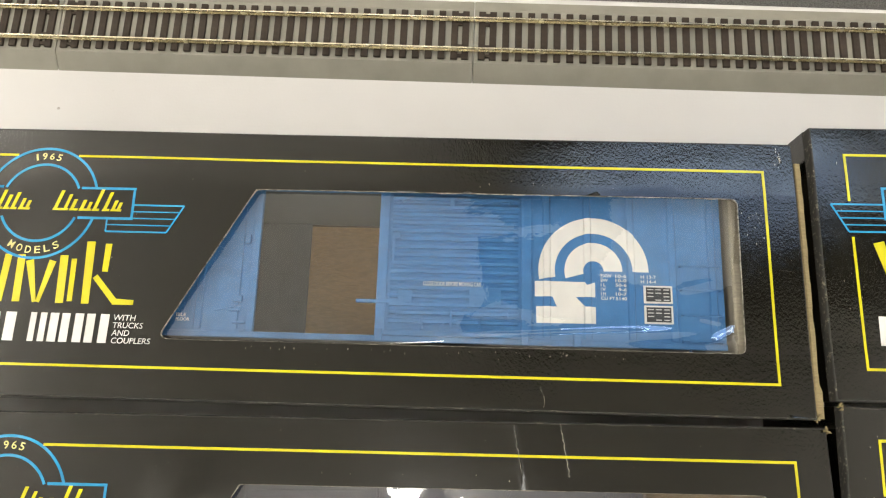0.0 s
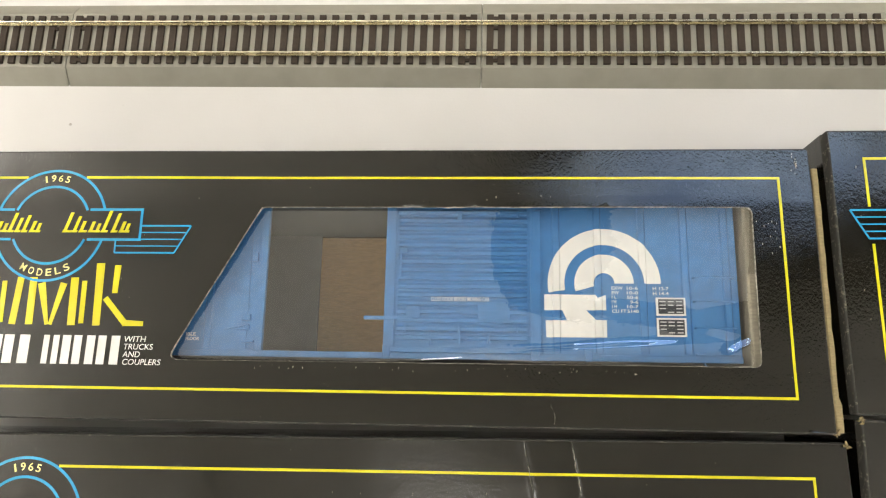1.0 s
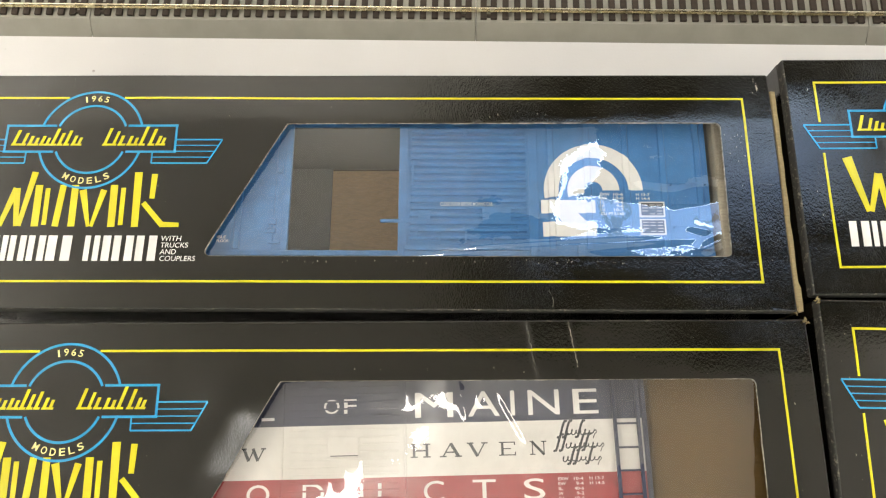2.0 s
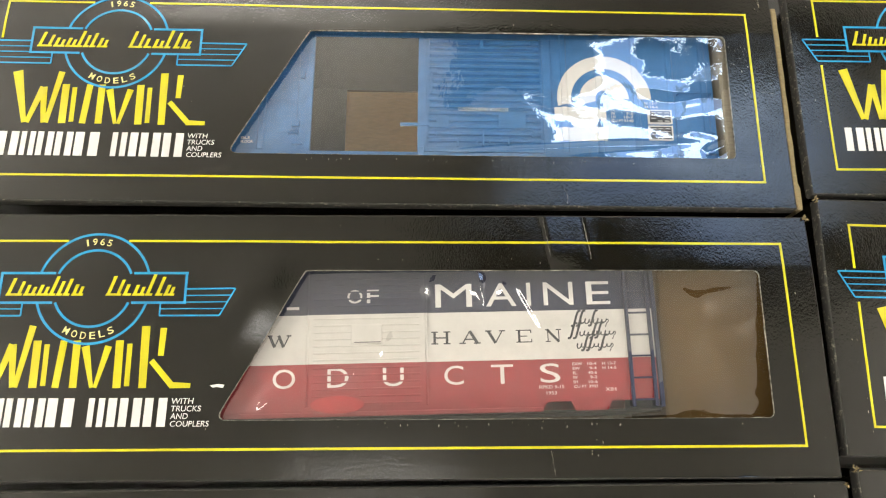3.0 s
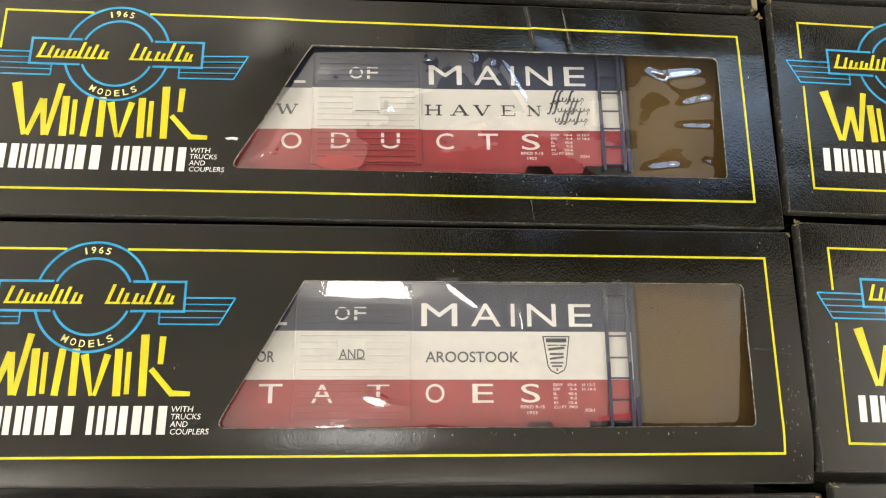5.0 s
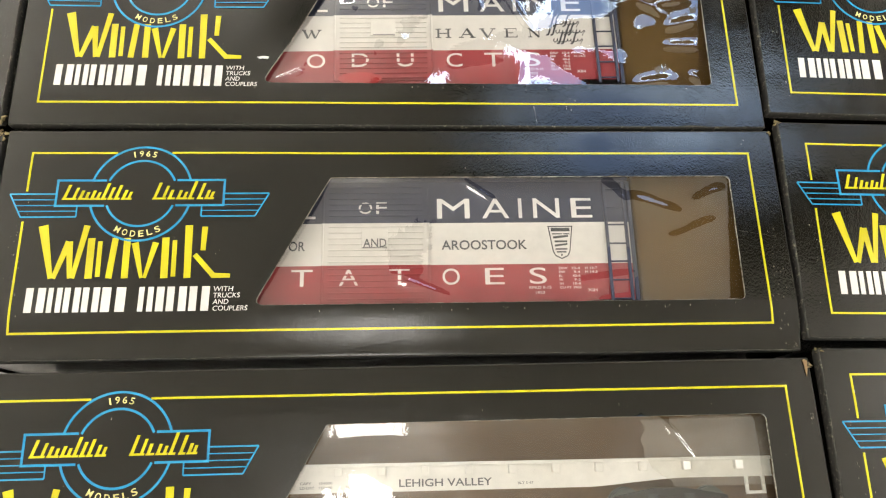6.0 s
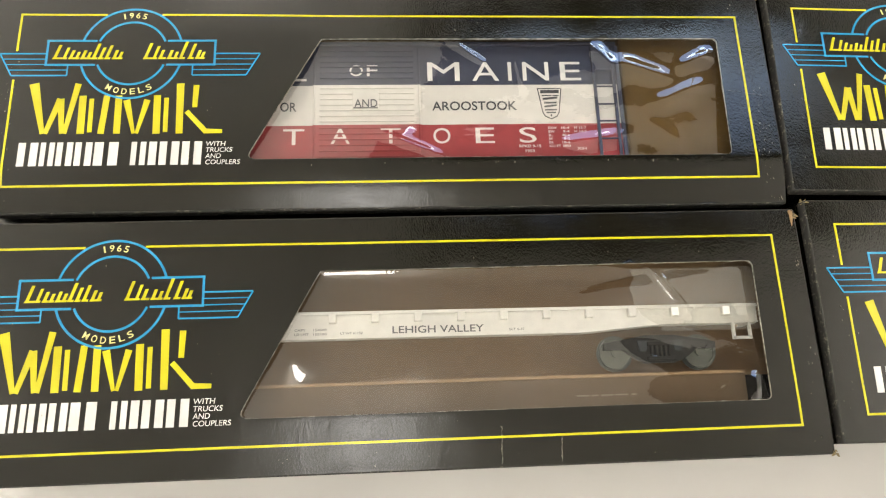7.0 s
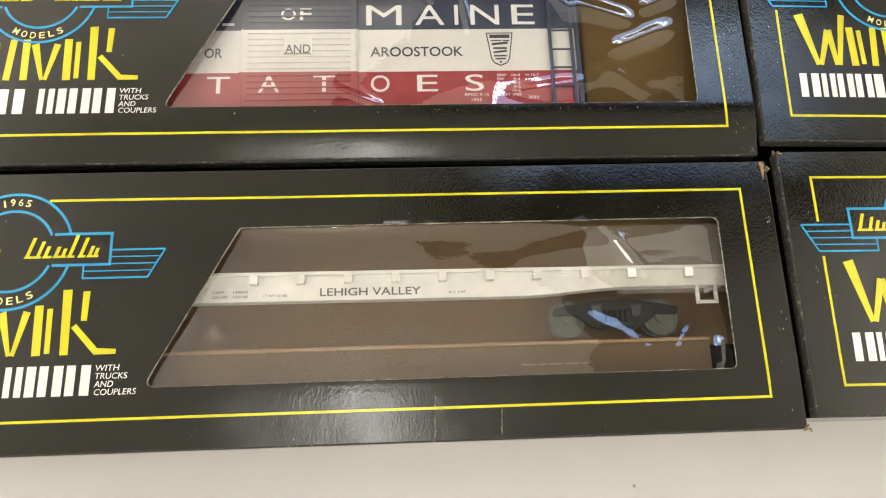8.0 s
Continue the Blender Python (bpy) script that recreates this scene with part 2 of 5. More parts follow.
def structure(name, bm, mat, label, category):
    return tagged(link_mesh(name, bm, mat), label, category, "", "structure")


structure("floor", box_mesh(RX0, RX1, RY0, RY1, FLOOR_Z - 0.1, FLOOR_Z), CARPET, "speckled dark grey carpet floor under the table", "floor")
structure("ceiling", box_mesh(RX0 - 0.12, RX1 + 0.12, RY0 - 0.12, RY1 + 0.12, CEIL_Z, CEIL_Z + 0.1), CEILING_PAINT, "matt off-white ceiling above the table", "ceiling")
for nm, lim in (("wall_north", (RX0, RX1, RY1, RY1 + 0.12)), ("wall_south", (RX0, RX1, RY0 - 0.12, RY0)),
                ("wall_west", (RX0 - 0.12, RX0, RY0 - 0.12, RY1 + 0.12)), ("wall_east", (RX1, RX1 + 0.12, RY0 - 0.12, RY1 + 0.12))):
    structure(nm, box_mesh(*lim, FLOOR_Z - 0.1, CEIL_Z), WALL_PAINT, "plain beige painted wall of the room", "wall")


# two dark blocks added out of view, so the films reflect dark patches
DARK_BLOCK = plastic("dark_reflected_block", (0.05, 0.038, 0.028), 0.7, 0.2, 12.0, 0.3, 0.2)
for y0, y1 in ((0.52, 0.84), (1.30, 1.62)):
    structure("reflected_block", box_mesh(0.10, 1.60, y0, y1, 1.98, CEIL_Z - 0.001, 0.006), DARK_BLOCK, "unseen dark block beside the roof light, reflected in the films", "beam")


def strip_light(cx, cy, length, diffuser, turn, label, z=TUBE_Z, half=0.06):
    """A bare strip lamp hung under the ceiling: a thin spine, two hangers and a trough that glows up and down."""
    th = tagged(new("strip_light"), label, "strip light", "strip lights under the ceiling")
    th.matrix_basis = pose(cx, cy, z, 0, 0, turn)
    h = length / 2
    part("spine", box_mesh(-0.008, 0.008, -h - 0.02, h + 0.02, 0.05, 0.085, 0.002), LAMP_FRAME, th)
    part("diffuser", box_mesh(-half, half, -h, h, 0.0, 0.05, 0.015), diffuser, th, "glowing diffuser")
    for y in (-h * 0.7, h * 0.7):
        part("hanger", rod(bmesh.new(), (0, y, 0.085), (0, y, CEIL_Z - z), 0.004), LAMP_FRAME, th)
    return th


WARM = "out-of-view bare warm white strip light hanging under the ceiling"
strip_light(-0.12, -0.37, 0.50, LAMP_KEY, 0, WARM, TUBE_Z, 0.1)
# seven fill lamps added out of view to brighten table and ceiling
for x, y, ln, a in ((-1.85, 0.2, 1.2, 0), (1.95, 0.0, 1.2, 0), (0.3, -1.75, 1.2, 90), (-1.5, -1.7, 1.2, 0), (-1.8, 1.6, 1.2, 0), (-0.5, 1.95, 1.2, 90), (2.3, 2.5, 1.2, 0)):
    strip_light(x, y, ln, LAMP_WARM, a, WARM, 1.72)


def skylight(cx, cy, wx, wy):
    """A glazed roof light let down to lamp height: four rails and panes."""
    th = tagged(new("skylight"), "square roof light with bluish daylight panes", "skylight")
    th.location = (cx, cy, CEIL_Z)
    hx, hy, f = wx / 2, wy / 2, 0.03
    for lim in ((-hx - f, hx + f, hy, hy + f), (-hx - f, hx + f, -hy - f, -hy), (-hx - f, -hx, -hy, hy), (hx, hx + f, -hy, hy), (-0.012, 0.012, -hy, hy)):
        part("frame", box_mesh(*lim, -0.06, 0.0, 0.003), LAMP_FRAME, th)
    rim = 0.045
    for x0, x1 in ((-hx + rim, -0.012), (0.012, hx - rim)):
        part("pane", box_mesh(x0, x1, -hy + rim, hy - rim, -0.03, -0.02), SKY_PANEL, th, "bluish daylight pane")
    for lim in ((-hx, hx, hy - rim, hy), (-hx, hx, -hy, -hy + rim), (-hx, -hx + rim, -hy + rim, hy - rim), (hx - rim, hx, -hy + rim, hy - rim)):
        part("bright_edge", box_mesh(*lim, -0.034, -0.02), SKY_EDGE, th, "brighter cool white edge of the pane")
    return th


skylight(0.92, 1.07, 1.00, 0.44)
# small unseen lamp added for white cores in the film's bluish reflections
strip_light(0.98, 1.10, 0.20, LAMP_COOL, 60, "added short cool white strip light near the roof light, out of view")


# ---- table ----
def table():
    th = tagged(new("table"), "white laminate table top with scattered dark specks", "table")
    th.location = (0, 0, FLOOR_Z)
    top = -FLOOR_Z
    bm = bmesh.new()
    prism(bm, [(-950, 443.6), (950, 382.0), (950, -420), (-950, -420)], top - 0.028, top)
    es = [e for e in bm.edges if all(abs(v.co.z - top) < 1e-6 for v in e.verts)]
    bmesh.ops.bevel(bm, geom=es, offset=0.0025, segments=3, profile=0.5, affect="EDGES")
    part("tabletop", bm, TABLE_WHITE, th)
    for x in (-0.85, 0.85):
        for y in (-0.36, 0.3):
            part("leg", box_mesh(x - 0.02, x + 0.02, y - 0.02, y + 0.02, 0, top - 0.028, 0.003), STEEL_GREY, th)
    return th


table()


# ---- model railway track ----
def track_section():
    """One straight of roadbed track, nine inches long, running in x; y = 0 is its middle."""
    th = tagged(new("track_section"), "grey plastic roadbed track section with nickel rails", "model track", "track sections along the table")
    L = 232.6
    bm = bmesh.new()
    prof = [(-25.2, 0), (-17.2, 5.6), (-16.2, 6.2), (16.2, 6.2), (17.2, 5.6), (25.2, 0)]
    ends = [[bm.verts.new((x * MM, y * MM, z * MM)) for y, z in prof] for x in (0.25, L - 0.25)]
    bm.faces.new(ends[0][::-1])
    bm.faces.new(ends[1])
    for i in range(6):
        j = (i + 1) % 6
        bm.faces.new((ends[0][i], ends[0][j], ends[1][j], ends[1][i]))
    part("roadbed", bm, BED_GREY, th)
    n = 33
    pitch = L / n
    tie = box_mesh(-1.9 * MM, 1.9 * MM, -14.6 * MM, 14.6 * MM, 5.6 * MM, 7.6 * MM, 0.3 * MM)
    first = part("tie", tie, TIE_BROWN, th)
    first.location.x = (0.5 * pitch + 1.0) * MM
    for i in range(1, n):
        o = new("tie", first.data)
        o.parent = th
        x = (i + 0.5) * pitch
        x += 1.0 if i == 0 else (-1.0 if i == n - 1 else 0)
        o.location.x = x * MM
    for x0 in (5.6, L - 5.6 - 4.2):
        for y0 in (-13.2, -7.6, 5.8, 11.6):
            part("tie_bridge", box_mesh(x0 * MM, (x0 + 4.2) * MM, y0 * MM, (y0 + 1.7) * MM, 5.6 * MM, 7.45 * MM), TIE_BROWN, th)
    for s in (-1, 1):
        y = s * 9.2
        bm = bmesh.new()
        slab(bm, 0.2 * MM, (L - 0.2) * MM, (y - 0.42) * MM, (y + 0.42) * MM, 9.4 * MM, 10.4 * MM, 0.12 * MM)
        slab(bm, 0.2 * MM, (L - 0.2) * MM, (y - 0.22) * MM, (y + 0.22) * MM, 7.9 * MM, 9.4 * MM)
        slab(bm, 0.2 * MM, (L - 0.2) * MM, (y - 1.1) * MM, (y + 1.1) * MM, 7.5 * MM, 7.9 * MM)
        part("rail", bm, NICKEL, th, "nickel silver rail")
    return th


TRK_X, TRK_Y, TRK_A = 0.0556, 0.3815, -1.6
ROT = pose(0, 0, 0, 0, 0, TRK_A)
sec = track_section()
for i in range(-3, 3):
    m = Matrix.Translation((TRK_X, TRK_Y, 0)) @ ROT @ Matrix.Translation((i * 0.2326, 0, 0))
    if i == -3:
        sec.matrix_basis = m
    else:
        copy_thing(sec, m)

# ---- cartons ----
HB = 0.0748                 # height of a carton lying on its back
CX, CY = 194.3, 57.6        # half length and half width of the printed face


def rounded(outline, radii, n=6):
    """The outline with its corners rounded, millimetres."""
    out = []
    k = len(outline)
    for i, (p, r) in enumerate(zip(outline, radii)):
        p = Vector(p)
        a, b = (Vector(outline[i - 1]) - p).normalized(), (Vector(outline[(i + 1) % k]) - p).normalized()
        d = r / math.tan(a.angle(b) / 2)
        s, e = p + a * d, p + b * d
        for j in range(n + 1):
            t = j / n
            out.append(tuple((1 - t) ** 2 * s + 2 * t * (1 - t) * p + t * t * e))
    return out


def dense(outline, step):
    out = []
    for (a, b), (c, d) in zip(outline, outline[1:] + outline[:1]):
        n = max(1, int(math.hypot(c - a, d - b) / step))
        out += [(a + (c - a) * i / n, b + (d - b) * i / n) for i in range(n)]
    return out


WINDOW = dense(rounded([(-34.2, 31.8), (169.3, 32.1), (168.7, -32.8), (-69.5, -33.2)], [1.5, 3.0, 3.0, 3.2]), 2.5)


BOW = {"key": "A1"}          # the carton whose board is being shaped


def ease(t):
    t = min(1.0, max(0.0, t))
    return t * t * (3 - 2 * t)


def bow(x, y):
    """How the face of one carton has bent along its margins, millimetres."""
    key = BOW["key"]
    low, high = max(0.0, -34 - y) / 23.0, max(0.0, y - 34) / 23.0
    right = ease((x - 110) / 60)
    if key == "A1":
        return 0.5 * low - 1.2 * high
    if key == "A2":
        buckle = math.exp(-((x + 52) / 15) ** 2 - ((y - 8) / 22) ** 2) * 0.2 * (0.87 * (y - 8) - 0.49 * (x + 52))
        a = x + 0.16 * (y - 45)
        dent = np.interp(a, (73.2, 74.2, 75.4, 90.0, 91.6, 93.6, 96), (0, 0.5, 0.62, 0.05, -0.14, 0.1, 0)) * ease((y - 31) / 8)
        return -1.3 * high * right - 0.3 * low * low + buckle + float(dent)
    if key == "A3":
        return -1.6 * low - 2.7 * low * low - 0.4 * high * high
    if key == "A4":
        return -0.7 * low - 0.7 * low * low - 0.4 * high * high
    return 0.5 * low - 0.4 * high * high


def warp(x, y):
    """Bowing of the board, metres, over millimetres."""
    return bow(x, y) * MM + 0.0003 * noise.noise(Vector((x / 55, y / 40, 3.1))) + 0.0005 * (noise.noise(Vector((x / 140, y / 70, 9.7))) - 0.2)


def front_panel_mesh():
    bm = bmesh.new()
    outer = dense(rounded([(-CX + 0.7, CY - 0.7), (CX - 0.7, CY - 0.7), (CX - 0.7, -CY + 0.7), (-CX + 0.7, -CY + 0.7)], [0.8] * 4, 2), 4)
    tops = []
    for loop in (outer, WINDOW):
        vs = [bm.verts.new((x * MM, y * MM, HB + warp(x, y))) for x, y in loop]
        tops += [bm.edges.new((vs[i - 1], vs[i])) for i in range(len(vs))]
    bmesh.ops.triangle_fill(bm, use_beauty=True, use_dissolve=False, edges=tops, normal=(0, 0, 1))
    cuts = [(x, (1, 0, 0)) for x in range(-190, 194, 6)] + [(y, (0, 1, 0)) for y in range(-56, 58, 3)]
    if BOW["key"] == "A2":
        cuts += [(x, (1, 0, 0)) for x in np.arange(70.5, 99, 1.0)] + [(x, (1, 0, 0)) for x in range(-86, -40, 2)]
    for at, way in cuts:
        bmesh.ops.bisect_plane(bm, geom=bm.verts[:] + bm.edges[:] + bm.faces[:], dist=1e-6, plane_co=[(at + 0.37) * MM * c for c in way], plane_no=way)
    for v in bm.verts:
        v.co.z = HB + warp(v.co.x * 1000, v.co.y * 1000)
    loops = [[bm.verts.new((x * MM, y * MM, HB + warp(x, y))) for x, y in loop] for loop in (outer, WINDOW)]
    # cut edge of the window: a ragged pale lip, then the thickness of the board
    lip = []
    n = len(WINDOW)
    for i, v in enumerate(loops[1]):
        (ax, ay), (cx, cy) = WINDOW[i - 1], WINDOW[(i + 1) % n]
        ln = math.hypot(cx - ax, cy - ay)
        wd = 0.13 + 0.55 * max(0.0, noise.noise(Vector((WINDOW[i][0] / 4.1, WINDOW[i][1] / 4.1, 7.7))))
        ix, iy = (cy - ay) / ln * wd, -(cx - ax) / ln * wd
        lip.append(bm.verts.new((v.co.x + ix * MM, v.co.y + iy * MM, v.co.z - 0.00018)))
    low = [bm.verts.new(v.co - Vector((0, 0, 0.0006))) for v in lip]
    for i in range(n):
        bm.faces.new((loops[1][i - 1], loops[1][i], lip[i], lip[i - 1])).material_index = 1
        bm.faces.new((lip[i - 1], lip[i], low[i], low[i - 1])).material_index = 1
    # rolled fold round the face
    prev = loops[0]
    for grow, drop in ((0.45, 0.2), (0.7, 0.7), (0.7, 6.0)):
        ring = []
        for v, (x, y) in zip(loops[0], outer):
            sx, sy = (x > 0) * 2 - 1, (y > 0) * 2 - 1
            dx = grow * sx if abs(abs(x) - (CX - 0.7)) < 0.9 else 0
            dy = grow * sy if abs(abs(y) - (CY - 0.7)) < 0.9 else 0
            ring.append(bm.verts.new((v.co.x + dx * MM, v.co.y + dy * MM, v.co.z - drop * MM)))
        for i in range(len(ring)):
            bm.faces.new((prev[i - 1], prev[i], ring[i], ring[i - 1])).material_index = 2
        prev = ring
    return bm


P0, P1 = HB + 0.0006, HB + 0.00068      # heights of the printing


def lift(bm, z=0.00012):
    """Lay printing on the bowed board."""
    for v in bm.verts:
        v.co.z = v.co.z - P0 + HB + z + warp(v.co.x * 1000, v.co.y * 1000)
    return bm


def long_bar(bm, p, q, w):
    """A printed line made of short pieces, so that it follows the board."""
    n = max(1, int(math.hypot(q[0] - p[0], q[1] - p[1]) / 2))
    ln = math.hypot(q[0] - p[0], q[1] - p[1])
    nx, ny = -(q[1] - p[1]) / ln * w / 2, (q[0] - p[0]) / ln * w / 2
    rows = []
    for i in range(n + 1):
        x, y = p[0] + (q[0] - p[0]) * i / n, p[1] + (q[1] - p[1]) * i / n
        rows.append([bm.verts.new(((x + s * nx) * MM, (y + s * ny) * MM, z)) for s, z in ((-1, P0), (-1, P1), (1, P1), (1, P0))])
    for a, b in zip(rows, rows[1:]):
        for i in range(3):
            bm.faces.new((a[i], a[i + 1], b[i + 1], b[i]))
    return bm


def wing_mesh(s):
    """A swept wing of five lines beside the badge; s: -1 or 1."""
    bm = bmesh.new()
    x_in, x_out = 40.2, 62.2
    lo_in, lo_out = 29.8, 55.8
    cx = -126.3
    top, bot = 23.2, 11.4
    for i in range(5):
        t = i / 4
        y = top + (bot - top) * t
        xi = x_in if i < 3 else lo_in
        xo = x_out + (lo_out - x_out) * t
        bar(bm, (cx + s * xi, y), (cx + s * xo, y), 0.75 if i in (0, 4) else 0.5, P0, P1)
    bar(bm, (cx + s * x_out, top), (cx + s * lo_out, bot), 0.7, P0, P1)
    bar(bm, (cx + s * lo_in, 17.2), (cx + s * lo_in, bot), 0.7, P0, P1)
    return lift(bm)


def carton(label):
    """A black window carton lying on its back: board panels, printing and badge."""
    th = tagged(new("carton"), label, "box", "window cartons on the table")
    part("front_panel", front_panel_mesh(), [CARD_BLACK, CUT_EDGE, FOLD_EDGE], th, "", True)
    part("back_panel", box_mesh(-CX * MM, CX * MM, -CY * MM, CY * MM, 0, 0.0008), CARD_BLACK, th)
    for s in (-1, 1):
        part("long_side", box_mesh(-CX * MM, CX * MM, *sorted((s * (CY - 0.7) * MM, s * CY * MM)), 0.0008, HB - 0.0055), CARD_BLACK, th)
        part("end_panel", box_mesh(*sorted((s * (CX - 0.7) * MM, s * CX * MM)), (-CY + 0.7) * MM, (CY - 0.7) * MM, 0.0008, HB - 0.0055), CARD_BLACK, th)
    w, h = 180.7, 45.0
    t = 1.05
    e = 44.4
    runs = (((-w - t / 2, h), (-139.6, h)), ((-113.0, h), (w + t / 2, e)), ((w, e), (w, -e)), ((w + t / 2, -e), (-w - t / 2, -h)), ((-w, -h), (-w, 9.2)), ((-w, 24.6), (-w, h)))
    for p, q in runs:
        part("border_line", lift(long_bar(bmesh.new(), p, q, t)), INK_YELLOW, th, "yellow printed border line")
    # badge
    cx, cy = -126.3, 23.6
    ro, ri = 25.0, 17.6
    a = math.degrees(math.asin(6.6 / ro))
    b = math.degrees(math.asin(6.6 / ri))
    for nm, r, an in (("badge_ring", ro, a), ("badge_ring", ri, b)):
        for base in (0, 180):
            part(nm, lift(prism(bmesh.new(), arc_band(cx, cy, r - 1.1, r, base + an, base + 180 - an), P0, P1)), INK_BLUE, th, "blue printed ring")
    bx, by0, by1 = 40.2, 17.1, 30.3
    bw = 1.1
    for p, q in (((-bx, by1), (-ri, by1)), ((ri, by1), (bx, by1)), ((-bx, by0), (-ri, by0)), ((ri, by0), (bx, by0))):
        part("banner_edge", lift(bar(bmesh.new(), (cx + p[0] - 0.6, p[1]), (cx + q[0] + 0.6, q[1]), bw, P0, P1)), INK_BLUE, th)
    for s in (-1, 1):
        part("banner_edge", lift(bar(bmesh.new(), (cx + s * bx, by0), (cx + s * bx, by1), bw, P0, P1)), INK_BLUE, th)
        part("wing", wing_mesh(s), INK_BLUE, th, "blue printed wing of five lines")
    # running yellow strokes across the banner
    for k, (x0, hgt, wd) in enumerate(((-163.5, 7.4, 6.2), (-156, 4.4, 4.6), (-150.4, 4.4, 4.4), (-145.2, 8.2, 2.2), (-142.0, 6.0, 2.0), (-139.0, 7.2, 2.2), (-135.4, 4.6, 4.4),
                                       (-120.4, 8.4, 6.0), (-113.2, 4.6, 3.0), (-109.0, 4.4, 4.6), (-103.4, 9.2, 2.4), (-99.0, 8.0, 2.4), (-95.4, 4.4, 4.0))):
        bm = bmesh.new()
        y0 = 20.6
        sl = hgt * 0.32
        prism(bm, [(x0, y0), (x0 + 1.5, y0), (x0 + 1.5 + sl, y0 + hgt), (x0 + sl, y0 + hgt)], P0, P1)
        if wd > 3:
            prism(bm, [(x0 + wd - 1.7, y0), (x0 + wd - 0.3, y0), (x0 + wd - 0.3 + sl * 0.8, y0 + hgt * 0.8), (x0 + wd - 1.7 + sl * 0.8, y0 + hgt * 0.8)], P0, P1)
        prism(bm, [(x0 - 0.4, y0 - 0.4), (x0 + wd + 0.3, y0 - 0.4), (x0 + wd + 0.6, y0 + 0.6), (x0, y0 + 0.6)], P0, P1)
        part("script_stroke", lift(bm), INK_YELLOW, th, "yellow brush stroke")
    # tall yellow title strokes
    def title(points):
        bm = bmesh.new()
        for p, q, w1, w2 in points:
            bar(bm, p, q, w1, P0, P1, w2)
        part("title_block", lift(bm), INK_YELLOW, th, "tall yellow title stroke")
    title([((-170.6, 7.0), (-164.2, -19.2), 4.6, 2.2), ((-157.6, -1.0), (-163.0, -19.2), 3.2, 2.2)])
    title([((-157.4, -1.0), (-155.4, -19.2), 3.2, 2.2), ((-150.0, 7.0), (-154.2, -19.2), 3.0, 2.2)])
    title([((-147.2, 0.6), (-146.8, -19.4), 3.4, 3.4), ((-143.0, -1.0), (-142.6, -18.6), 2.2, 2.2)])
    title([((-136.0, 0.6), (-137.4, -19.4), 3.0, 3.0), ((-130.4, 0.6), (-130.0, -19.4), 3.2, 3.2)])
    title([((-126.6, -1.8), (-122.2, -19.4), 3.4, 1.6), ((-116.8, -1.8), (-120.8, -19.4), 3.0, 1.6)])
    title([((-112.2, 0.6), (-111.6, -19.6), 3.4, 3.4), ((-107.8, -0.8), (-107.4, -18.8), 2.2, 2.2)])
    title([((-101.6, 6.8), (-100.8, -19.6), 3.6, 3.2), ((-94.0, 6.0), (-94.2, -6.0), 2.8, 2.4), ((-98.0, -8.0), (-88.6, -18.4), 2.4, 2.6), ((-89.4, -18.4), (-80.6, -18.6), 2.6, 2.0)])
    # white block line
    for x0, x1 in ((-174.6, -165.2), (-164.4, -157.6), (-157.0, -149.2), (-148.6, -140.4), (-139.8, -128.4), (-122.8, -115.6), (-114.6, -110.6), (-109.7, -100.2), (-99.3, -89.6)):
        bm = bmesh.new()
        wd = x1 - x0
        for f0, f1 in (((0, 0.40), (0.58, 1.0)) if wd > 5 else ((0, 1.0),)):
            prism(bm, [(x0 + wd * f0 + 0.2, -35.5), (x0 + wd * f1 - 0.2, -35.5), (x0 + wd * f1, -23.7), (x0 + wd * f0 + 0.4, -23.7)], P0, P1)
        part("block_stroke", lift(bm), INK_WHITE, th, "white printed block")
    # legible small print
    for i, (word, u1) in enumerate((("WITH", -78.8), ("TRUCKS", -75.4), ("AND", -80.6), ("COUPLERS", -71.6))):
        y1 = -23.8 - i * 3.12
        part("caption", lift(add_text(bmesh.new(), word, -88.0 + 0.1 * i, u1, y1 - 2.35, y1, P0, P1, 0.0, None, 0.12)), INK_WHITE, th, "small white capital lettering")
    for i, ch in enumerate("1965"):
        an = radians(90 + 13.5 - i * 9.0)
        x, y = cx + 21.0 * math.cos(an), cy + 21.0 * math.sin(an)
        part("numeral", lift(add_text(bmesh.new(), ch, x - (0.4 if ch == "1" else 1.0), x + (0.4 if ch == "1" else 1.0), y - 1.55, y + 1.55, P0, P1, 0.01, (x, y, an - math.pi / 2))), INK_CREAM, th, "small cream numeral")
    for i, ch in enumerate("MODELS"):
        an = radians(-90 - 27.0 + i * 10.8)
        x, y = cx + 20.9 * math.cos(an), cy + 20.9 * math.sin(an)
        part("small_letter", lift(add_text(bmesh.new(), ch, x - 1.25, x + 1.25, y - 1.55, y + 1.55, P0, P1, 0.01, (x, y, an + math.pi / 2))), INK_CREAM, th, "small cream letter")
    return th


